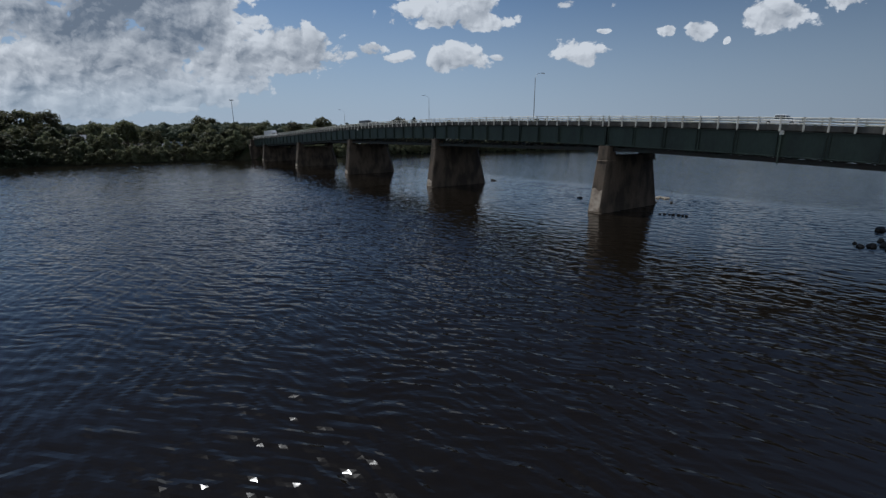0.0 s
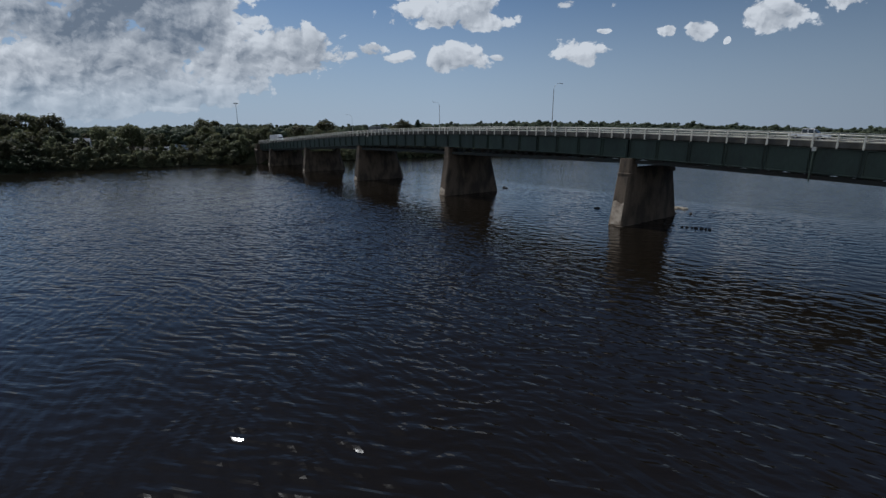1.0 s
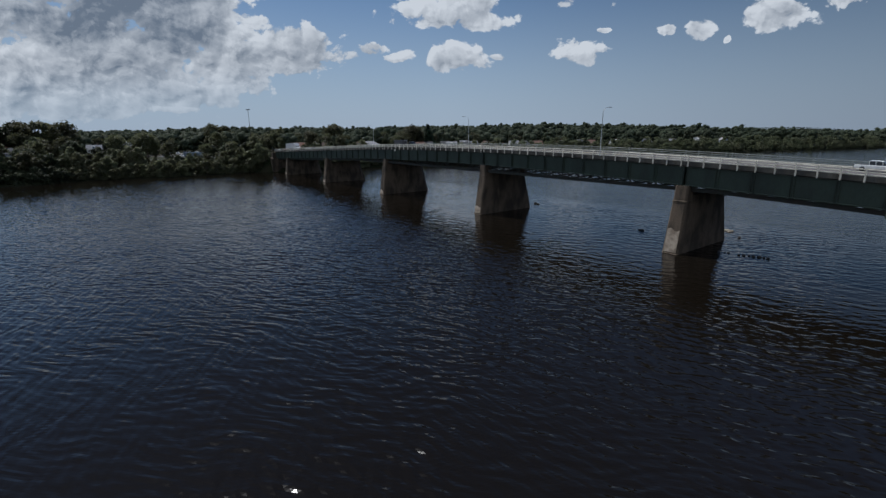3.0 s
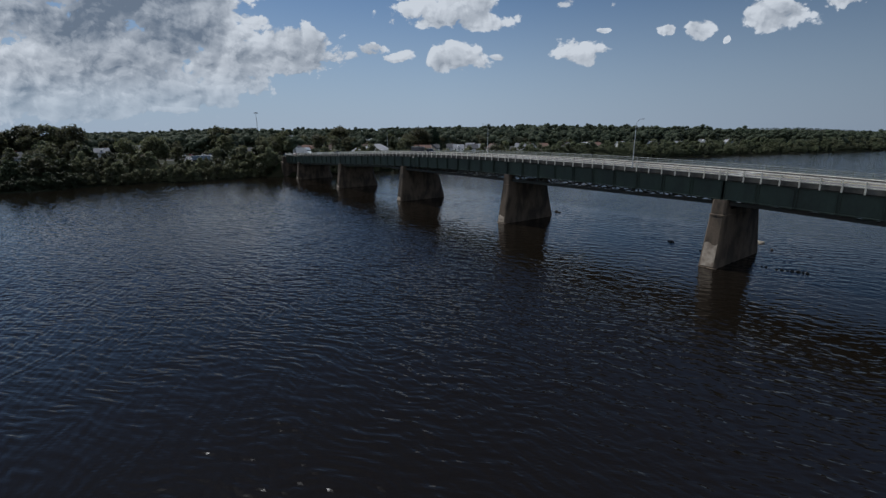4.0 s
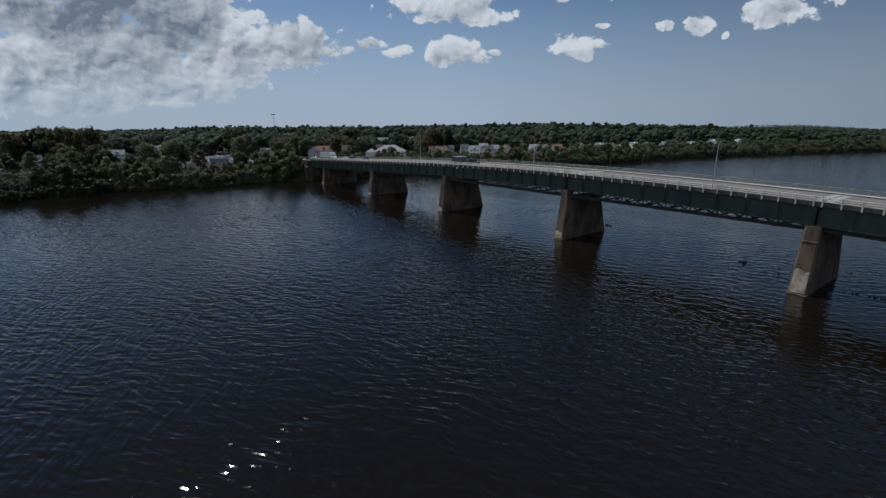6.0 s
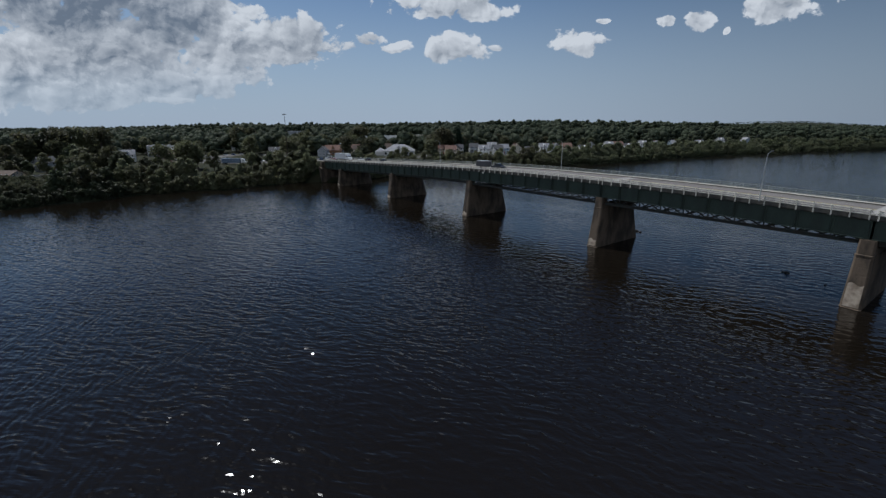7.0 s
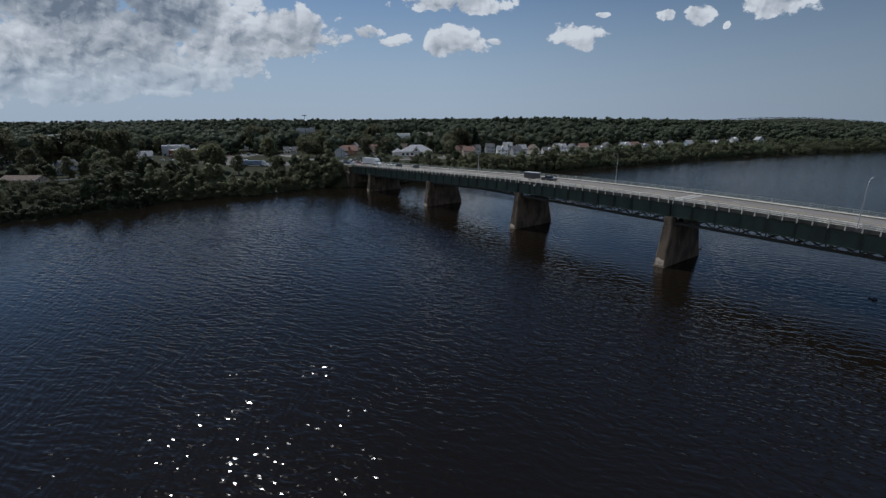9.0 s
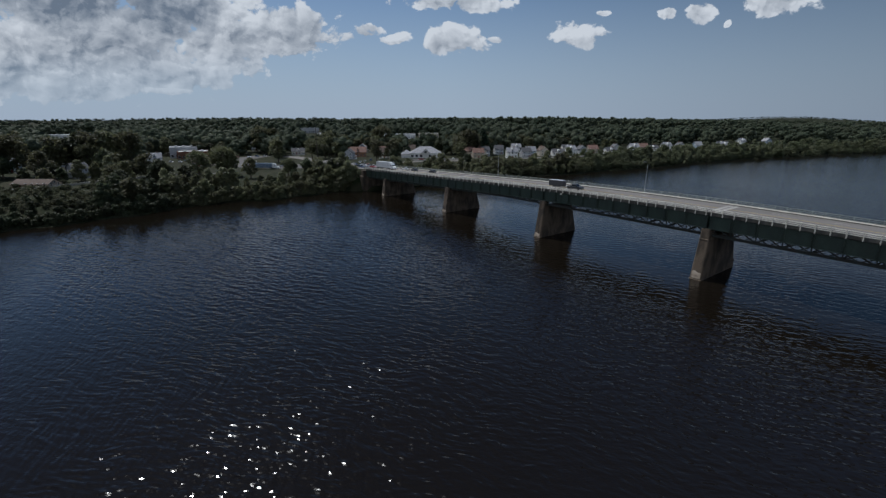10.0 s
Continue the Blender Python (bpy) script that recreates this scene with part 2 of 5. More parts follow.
    if through_light:
        tr, ms = ns.new("ShaderNodeBsdfTranslucent"), ns.new("ShaderNodeMixShader")
        ls.new(hsv.outputs[0], tr.inputs[0])
        ms.inputs[0].default_value = through_light
        ls.new(bsdf.outputs[0], ms.inputs[1])
        ls.new(tr.outputs[0], ms.inputs[2])
        ls.new(ms.outputs[0], ns["Material Output"].inputs[0])
    MATS[name] = m
    return m


def water_material():
    m = bpy.data.materials.new("river_water")
    m.use_nodes = True
    ns, ls = m.node_tree.nodes, m.node_tree.links
    bsdf = ns["Principled BSDF"]
    at = ns.new("ShaderNodeNewGeometry").outputs["Position"]
    mud = ns.new("ShaderNodeTexNoise")
    ls.new(at, mud.inputs["Vector"])
    mud.inputs["Scale"].default_value = 0.012
    mix = ns.new("ShaderNodeMix")
    mix.data_type = "RGBA"
    ls.new(mud.outputs[0], mix.inputs[0])
    mix.inputs[6].default_value, mix.inputs[7].default_value = (0.0052, 0.0041, 0.0029, 1), (0.0074, 0.0056, 0.0038, 1)
    ls.new(mix.outputs[2], bsdf.inputs["Base Color"])
    bsdf.inputs["Roughness"].default_value = 0.060
    bsdf.inputs["IOR"].default_value = 1.333
    # wind ripples of several lengths, stretched across the wind, with calmer lanes between
    total = None
    for turn, long, scale, detail, height in ((112, 2.6, 0.5, 1.5, 0.20), (98, 2.0, 1.3, 0.6, 0.14), (128, 1.5, 3.2, 0.0, 0.055)):
        mp = ns.new("ShaderNodeMapping")
        mp.vector_type = "TEXTURE"
        ls.new(at, mp.inputs[0])
        mp.inputs["Rotation"].default_value = (0, 0, radians(turn))
        mp.inputs["Scale"].default_value = (1, long, 1)
        nz = ns.new("ShaderNodeTexNoise")
        ls.new(mp.outputs[0], nz.inputs["Vector"])
        nz.inputs["Scale"].default_value, nz.inputs["Detail"].default_value = scale, detail
        nz.inputs["Distortion"].default_value = 0.5
        mu = ns.new("ShaderNodeMath")
        mu.operation = "MULTIPLY"
        ls.new(nz.outputs[0], mu.inputs[0])
        mu.inputs[1].default_value = height
        if total is None:
            total = mu.outputs[0]
        else:
            ad = ns.new("ShaderNodeMath")
            ls.new(total, ad.inputs[0])
            ls.new(mu.outputs[0], ad.inputs[1])
            total = ad.outputs[0]
    gust = ns.new("ShaderNodeTexNoise")
    mp = ns.new("ShaderNodeMapping")
    ls.new(at, mp.inputs[0])
    mp.inputs["Rotation"].default_value, mp.inputs["Scale"].default_value = (0, 0, radians(20)), (1, 0.35, 1)
    ls.new(mp.outputs[0], gust.inputs["Vector"])
    gust.inputs["Scale"].default_value, gust.inputs["Detail"].default_value = 0.02, 3.0
    calm = ns.new("ShaderNodeMapRange")
    ls.new(gust.outputs[0], calm.inputs[0])
    calm.inputs[1].default_value, calm.inputs[2].default_value = 0.35, 0.65
    calm.inputs[3].default_value, calm.inputs[4].default_value = 0.75, 1.0
    # the wind lies on the open water west of the camera and leaves the eastern water calmer
    lee, open_water = ns.new("ShaderNodeVectorMath"), ns.new("ShaderNodeMapRange")
    lee.operation = "DOT_PRODUCT"
    ls.new(at, lee.inputs[0])
    lee.inputs[1].default_value = (1, 1, 0)
    ls.new(lee.outputs["Value"], open_water.inputs[0])
    for k, v in enumerate((-125, -65, 1.0, 0.72), 1):
        open_water.inputs[k].default_value = v
    force = ns.new("ShaderNodeMath")
    force.operation = "MULTIPLY"
    ls.new(calm.outputs[0], force.inputs[0])
    ls.new(open_water.outputs[0], force.inputs[1])
    # the faceted stretch needs only a trace of finer ripple
    split = ns.new("ShaderNodeSeparateXYZ")
    ls.new(at, split.inputs[0])
    inside = None
    for axis, rows in ((0, ((-232, -215, 0, 1), (44, 56, 1, 0))), (1, ((-144, -130, 0, 1), (34, 46, 1, 0)))):
        for row in rows:
            edge = ns.new("ShaderNodeMapRange")
            edge.interpolation_type = "SMOOTHSTEP"
            ls.new(split.outputs[axis], edge.inputs[0])
            for k, v in enumerate(row, 1):
                edge.inputs[k].default_value = v
            if inside is None:
                inside = edge.outputs[0]
            else:
                both = ns.new("ShaderNodeMath")
                both.operation = "MULTIPLY"
                ls.new(inside, both.inputs[0])
                ls.new(edge.outputs[0], both.inputs[1])
                inside = both.outputs[0]
    trace = ns.new("ShaderNodeMapRange")
    ls.new(inside, trace.inputs[0])
    trace.inputs[3].default_value, trace.inputs[4].default_value = 1.0, 0.10
    fine = ns.new("ShaderNodeMath")
    fine.operation = "MULTIPLY"
    ls.new(force.outputs[0], fine.inputs[0])
    ls.new(trace.outputs[0], fine.inputs[1])
    force = fine
    bp = ns.new("ShaderNodeBump")
    ls.new(force.outputs[0], bp.inputs["Strength"])
    bp.inputs["Distance"].default_value = 1.0
    ls.new(total, bp.inputs["Height"])
    ls.new(bp.outputs[0], bsdf.inputs["Normal"])
    return m


CONCRETE = material("old_concrete", (0.117, 0.087, 0.060), (0.045, 0.034, 0.024), contrast=1.5, rough=0.9, scale=0.45, fine=5.0, bump=0.5, bump_size=0.03, stretch=(1, 1, 0.45))
CONCRETE_EDGE = material("stained_deck_edge", (0.108, 0.100, 0.084), (0.046, 0.042, 0.035), rough=0.9, scale=0.7, fine=5.0, bump=0.4, stretch=(1, 1, 0.5))
CONCRETE_PALE = material("pale_concrete", (0.42, 0.40, 0.35), (0.31, 0.29, 0.25), rough=0.88, scale=0.5, fine=6.0, bump=0.3)
ASPHALT = material("worn_asphalt", (0.158, 0.146, 0.134), (0.118, 0.109, 0.100), rough=0.9, scale=0.25, fine=14.0, stretch=(0.25, 1, 1), bump=0.2)
OLD_TAR = material("old_tar", (0.085, 0.080, 0.076), (0.060, 0.056, 0.053), rough=0.9, scale=0.3, fine=10.0, bump=0.2)
PATCH = material("pale_deck_patch", (0.32, 0.31, 0.29), (0.26, 0.25, 0.23), rough=0.9, scale=0.6)
ROADPAINT = material("worn_road_paint", (0.55, 0.53, 0.47), (0.30, 0.29, 0.26), rough=0.8, scale=1.5)
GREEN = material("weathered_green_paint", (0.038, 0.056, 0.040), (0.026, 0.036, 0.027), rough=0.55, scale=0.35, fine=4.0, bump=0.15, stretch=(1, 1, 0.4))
GREEN_DARK = material("dark_green_steel", (0.021, 0.027, 0.022), (0.027, 0.021, 0.016), rough=0.7, scale=0.6, fine=5.0, bump=0.2)
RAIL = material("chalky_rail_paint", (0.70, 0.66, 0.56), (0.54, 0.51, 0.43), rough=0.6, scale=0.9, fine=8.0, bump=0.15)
RAIL_DARK = material("dark_rail_steel", (0.22, 0.24, 0.22), (0.15, 0.165, 0.15), rough=0.6, scale=0.9, fine=8.0, bump=0.15)
GALV = material("galvanised_steel", (0.50, 0.51, 0.50), (0.40, 0.41, 0.40), rough=0.45, metal=0.6, scale=2.0, bump=0.05)
MAST_STEEL = material("weathering_steel", (0.055, 0.042, 0.034), (0.035, 0.028, 0.024), rough=0.85, scale=1.0, fine=6.0, bump=0.1)
ROCK = material("wet_dark_rock", (0.045, 0.040, 0.034), (0.025, 0.022, 0.020), rough=0.6, scale=0.8, fine=4.0, bump=0.8, bump_size=0.08)
ROCK_PALE = material("pale_river_gravel", (0.30, 0.26, 0.20), (0.20, 0.17, 0.13), rough=0.9, scale=0.8, fine=4.0, bump=0.8, bump_size=0.08)
GROUND = material("grass_and_scrub", (0.016, 0.021, 0.009), (0.030, 0.029, 0.016), rough=0.95, scale=0.16, fine=1.4, bump=0.8, bump_size=0.35, spec=0.1, contrast=1.6)
BARK = material("bark", (0.10, 0.08, 0.06), (0.06, 0.05, 0.04), rough=0.95, scale=2.0, fine=9.0, bump=0.6, place="object")
LEAVES = [
    material("leaves_bank", (0.086, 0.092, 0.044), (0.109, 0.108, 0.056), rough=0.6, scale=0.5, fine=3.0, bump=0, spec=0.25, per_thing=0.32, per_island=0.30, through_light=0.5, place="object"),
    material("leaves_willow", (0.156, 0.159, 0.085), (0.120, 0.128, 0.067), rough=0.6, scale=0.5, fine=3.0, bump=0, spec=0.25, per_thing=0.26, per_island=0.30, through_light=0.5, place="object"),
    material("leaves_dark", (0.046, 0.057, 0.028), (0.058, 0.067, 0.034), rough=0.6, scale=0.5, fine=3.0, bump=0, spec=0.25, per_thing=0.30, per_island=0.28, through_light=0.48, place="object"),
]
NEEDLES = material("spruce_needles", (0.022, 0.040, 0.022), (0.030, 0.048, 0.028), rough=0.7, scale=0.6, bump=0, spec=0.2, per_island=0.25, through_light=0.1, place="object")
WOODS = material("far_woods_leaves", (0.064, 0.082, 0.050), (0.082, 0.096, 0.060), rough=0.7, scale=0.012, fine=0.25, bump=0, spec=0.15, per_island=0.32, through_light=0.45)
SCRUB = material("scrub_leaves", (0.058, 0.066, 0.034), (0.080, 0.080, 0.046), rough=0.7, scale=0.12, fine=1.5, bump=0, spec=0.15, per_island=0.35, through_light=0.4)
BELT = material("belt_leaves", (0.120, 0.138, 0.072), (0.150, 0.158, 0.092), rough=0.6, scale=0.06, fine=1.2, bump=0, spec=0.2, per_island=0.30, through_light=0.5)
TYRE = material("tyre_rubber", (0.02, 0.02, 0.02), rough=0.9, place="object")
GLASS = material("dark_window_glass", (0.02, 0.025, 0.03), (0.03, 0.035, 0.04), rough=0.08, bump=0, spec=0.8, place="object")
LAMP_RED = material("red_lens", (0.35, 0.02, 0.015), rough=0.2, bump=0, place="object")
LAMP_CLEAR = material("clear_lens", (0.75, 0.75, 0.72), rough=0.15, bump=0, place="object")
CHROME = material("chrome", (0.6, 0.6, 0.6), rough=0.25, metal=1.0, bump=0, place="object")


def paint(name, colour, rough=0.35):
    return material(name, colour, tuple(c * 0.85 for c in colour), rough=rough, scale=0.8, fine=6.0, bump=0.0, spec=0.5, place="object")


def siding(name, colour):
    return material(name, colour, tuple(c * 0.82 for c in colour), rough=0.75, scale=0.4, fine=2.0, bump=0.3, bump_size=0.02, stretch=(0.3, 0.3, 6.0), place="object")


def shingles(name, colour):
    return material(name, colour, tuple(c * 0.72 for c in colour), rough=0.9, scale=0.5, fine=5.0, bump=0.4, bump_size=0.03, stretch=(1, 1, 3.0), place="object")


# ---- mesh helpers ----
def mesh_from(name, verts, faces, mat):
    me = bpy.data.meshes.new(name)
    me.from_pydata(verts, [], faces)
    me.materials.append(mat)
    me.update()
    return me


def part(name, bm, mat, parent=None, label=""):
    """Links a bmesh as one mesh object, under a thing or a part."""
    me = bpy.data.meshes.new(name)
    bmesh.ops.recalc_face_normals(bm, faces=bm.faces)
    bm.to_mesh(me)
    bm.free()
    me.materials.append(mat)
    ob = new(name, me)
    ob.parent = parent
    return tagged(ob, label)


def shared(name, me, parent, m=None, label=""):
    ob = new(name, me)
    ob.parent = parent
    if m is not None:
        ob.matrix_basis = m
    return tagged(ob, label)


def box(bm, lo, hi, m=None):
    """An axis-aligned block between two corners."""
    vs = []
    for z in (lo[2], hi[2]):
        for x, y in ((lo[0], lo[1]), (hi[0], lo[1]), (hi[0], hi[1]), (lo[0], hi[1])):
            v = Vector((x, y, z))
            vs.append(bm.verts.new(m @ v if m else v))
    for f in ((3, 2, 1, 0), (4, 5, 6, 7), (0, 1, 5, 4), (1, 2, 6, 5), (2, 3, 7, 6), (3, 0, 4, 7)):
        bm.faces.new([vs[i] for i in f])
    return vs


def loft(bm, rings, cap=True):
    """Skins closed rings of points of equal count."""
    rows = [[bm.verts.new(p) for p in ring] for ring in rings]
    n = len(rows[0])
    for a, b in zip(rows, rows[1:]):
        for i in range(n):
            bm.faces.new((a[i], a[(i + 1) % n], b[(i + 1) % n], b[i]))
    if cap:
        bm.faces.new(rows[0][::-1])
        bm.faces.new(rows[-1])


def tube(bm, points, radii, sides=8):
    """A round bar along points."""
    rings = []
    for i, p in enumerate(points):
        p = Vector(p)
        a, b = Vector(points[max(i - 1, 0)]), Vector(points[min(i + 1, len(points) - 1)])
        way = (b - a).normalized()
        side = way.cross(Vector((0, 0, 1)) if abs(way.z) < 0.9 else Vector((1, 0, 0))).normalized()
        other = way.cross(side)
        r = radii[i] if isinstance(radii, (list, tuple)) else radii
        rings.append([p + r * (math.cos(2 * math.pi * k / sides) * side + math.sin(2 * math.pi * k / sides) * other) for k in range(sides)])
    loft(bm, rings)


def bar(bm, a, b, w, h):
    """A square bar between two points."""
    a, b = Vector(a), Vector(b)
    way = (b - a).normalized()
    side = way.cross(Vector((0, 0, 1)) if abs(way.z) < 0.95 else Vector((1, 0, 0))).normalized()
    top = side.cross(way)
    loft(bm, [[p + s * side * w / 2 + t * top * h / 2 for s, t in ((-1, -1), (1, -1), (1, 1), (-1, 1))] for p in (a, b)])

# ---- the river and its banks ----
SPAN = 54.2                       # pier to pier
BANK = [(-900, -280), (-260, -216), (-151, -226), (-128, -234), (-98, -238), (-71, -244), (-50, -241), (-18, -240), (0, -239), (60, -232), (133, -223),
        (177, -215), (225, -211), (247, -207), (365, -199), (457, -179), (555, -152), (645, -127), (900, -50), (1300, 100), (2100, 520)]
BANK_Y, BANK_X = [b[0] for b in BANK], [b[1] for b in BANK]
EAST = 330.0                      # the other shore, behind the camera


def deck_line(x):
    """Height of the near railing's top rail along the bridge."""
    if x < -140:
        return 17.0 - 0.036 * (-140 - x)
    if x > 60:
        return 15.0 - 0.06 * (x - 60)
    return 18.6 - 2.5e-4 * (x + 60) ** 2


def smooth(x, lo, hi):
    s = np.clip((x - lo) / (hi - lo), 0, 1)
    return s * s * (3 - 2 * s)


def ground_height(x, y):
    """Lie of the land: river bed, a steep bank, flats behind it, low hills far off, the road's embankment."""
    x, y = np.asarray(x, float), np.asarray(y, float)
    inland = np.interp(y, BANK_Y, BANK_X) - x
    inland = inland + 2.5 * np.sin(y * 0.09) + 1.5 * np.sin(y * 0.23 + 1)
    flat = 5.5
    h = -3.0 + 3.2 * smooth(inland, -10, 0.5) + (flat - 0.2) * smooth(inland, 0, 16)
    away, turn = np.hypot(x + 3, y + 120), np.degrees(np.arctan2(-(x + 3), y + 120))
    rise = np.interp(turn, (0, 8, 12, 20, 30, 41, 52, 62, 70, 76, 84, 90, 96, 110), (0, 1, 3, 11, 15, 18, 17, 12, 13, 14, 8, 5, 2, 2))
    h = h + smooth(inland, 60, 300) * (smooth(away, 480, 1050) * rise + 1.0 * np.sin(x * 0.011 + 2) * np.sin(y * 0.013))
    for cx, cy, r, top in HILLS:
        h = h + top * np.exp(-((x - cx) ** 2 + (y - cy) ** 2) / (2 * r * r)) * smooth(inland, 200, 600)
    east = smooth(x, EAST - 5, EAST + 15)
    h = np.where(inland < -60, -3.0 + 8.0 * east, h)
    road = np.exp(-np.maximum(0, np.abs(y - 11) - 11.5) ** 2 / 18.0) * (x < -225) * smooth(inland, -1, 5)
    ramp = np.maximum(deck_line(-237) - 1.5 - 0.05 * np.maximum(0, -237 - x), 6.0)
    return h + np.maximum(0, ramp - h) * road


HILLS = [(-1130, 3750, 300, 34), (-3300, 2200, 500, 12), (-3900, 300, 700, 10)]


def steps(lo, hi, fine_lo, fine_hi, fine, grow=1.25):
    out, d = [fine_lo + i * fine for i in range(int((fine_hi - fine_lo) / fine) + 1)], fine
    while out[-1] < hi:
        d *= grow
        out.append(min(out[-1] + d, hi))
    d = fine
    while out[0] > lo:
        d *= grow
        out.insert(0, max(out[0] - d, lo))
    return np.array(out)


def sheet(name, xs, ys, zs, mat):
    nx, ny = len(xs), len(ys)
    gx, gy = np.meshgrid(xs, ys)
    verts = np.stack([gx.ravel(), gy.ravel(), zs.ravel()], 1)
    i, j = np.meshgrid(np.arange(nx - 1), np.arange(ny - 1))
    a = (j * nx + i).ravel()
    ob = new(name, mesh_from(name, verts.tolist(), np.stack([a, a + 1, a + nx + 1, a + nx], 1).tolist(), mat))
    ob.data.shade_smooth()
    return ob


def build_land():
    xs, ys = steps(-4600, 900, -430, -60, 3.5), steps(-1200, 4600, -230, 520, 5.0)
    gx, gy = np.meshgrid(xs, ys)
    tagged(sheet("ground", xs, ys, ground_height(gx, gy), GROUND), "grassy floodplain with a steep scrubby river bank", "ground", kind="structure")
    # choppy wind ripples as small facets on the open water, fading into the plain sheet round it
    xs, ys = steps(-1000, 420, -104, 46, 0.32, 1.10), steps(-1100, 2600, -132, -22, 0.29, 1.10)
    xs = np.concatenate([xs[xs < -232], np.arange(-231, -104.3, 0.7), xs[xs > -104.1]])
    ys = np.concatenate([ys[ys < -21.9], np.arange(-21.5, 46, 0.5), ys[ys > 46.5]])
    gx, gy = np.meshgrid(xs, ys)
    rng = np.random.default_rng(4)
    z = np.zeros_like(gx)
    bend_x = gx + 0.8 * np.sin(gy * 0.31 + 0.6 * np.sin(gx * 0.17)) + 0.4 * np.sin(gy * 0.83 + 2)
    bend_y = gy + 0.8 * np.sin(gx * 0.27 + 1) + 0.4 * np.sin(gx * 0.71 + gy * 0.2)
    for _ in range(46):
        length = 0.60 * (3.6 / 0.60) ** (rng.random() ** 1.5)
        turn = radians(rng.normal(112, 30))
        k = 2 * math.pi / length
        z += WAVES * 0.0060 * length ** 0.70 * np.sin(k * (bend_x * math.cos(turn) + bend_y * math.sin(turn)) + rng.uniform(0, 6.3))
    lull = 0.75 + 0.25 * np.sin(gx * 0.045 + gy * 0.03 + 1.0) * np.sin(gy * 0.052 - gx * 0.02)
    near = smooth(gx, -232, -215) * (1 - smooth(gx, 44, 56)) * smooth(gy, -144, -130) * (1 - smooth(gy, 34, 46))
    river = sheet("water", xs, ys, z * near * lull * (1 - 0.45 * smooth(gy, -34, -6)), water_material())
    river.data.shade_flat()
    tagged(river, "dark rippled brown-blue river water", "water", kind="structure")

build_land()

# ---- the bridge ----
X_WEST, X_EAST = -237.2, 110.0
NEAR, FAR = 1.8, 19.9             # outer faces of the two railings
STATIONS = [1.3 - SPAN * k for k in range(-2, 5)]       # pier centres
ENDS = [X_EAST] + STATIONS[1:] + [X_WEST]


def sweep(bm, section, x0, x1, step=2.71, line=deck_line):
    """Carries a closed section of (y, height over the rail line) along the bridge."""
    n = max(1, round(abs(x1 - x0) / step))
    rings = []
    for i in range(n + 1):
        x = x0 + (x1 - x0) * i / n
        rings.append([(x, y, line(x) + z) for y, z in section])
    loft(bm, rings)


def rect(y0, y1, z0, z1):
    return [(y0, z0), (y1, z0), (y1, z1), (y0, z1)]


def mirrored(section):
    return [(NEAR + FAR - y, z) for y, z in section]


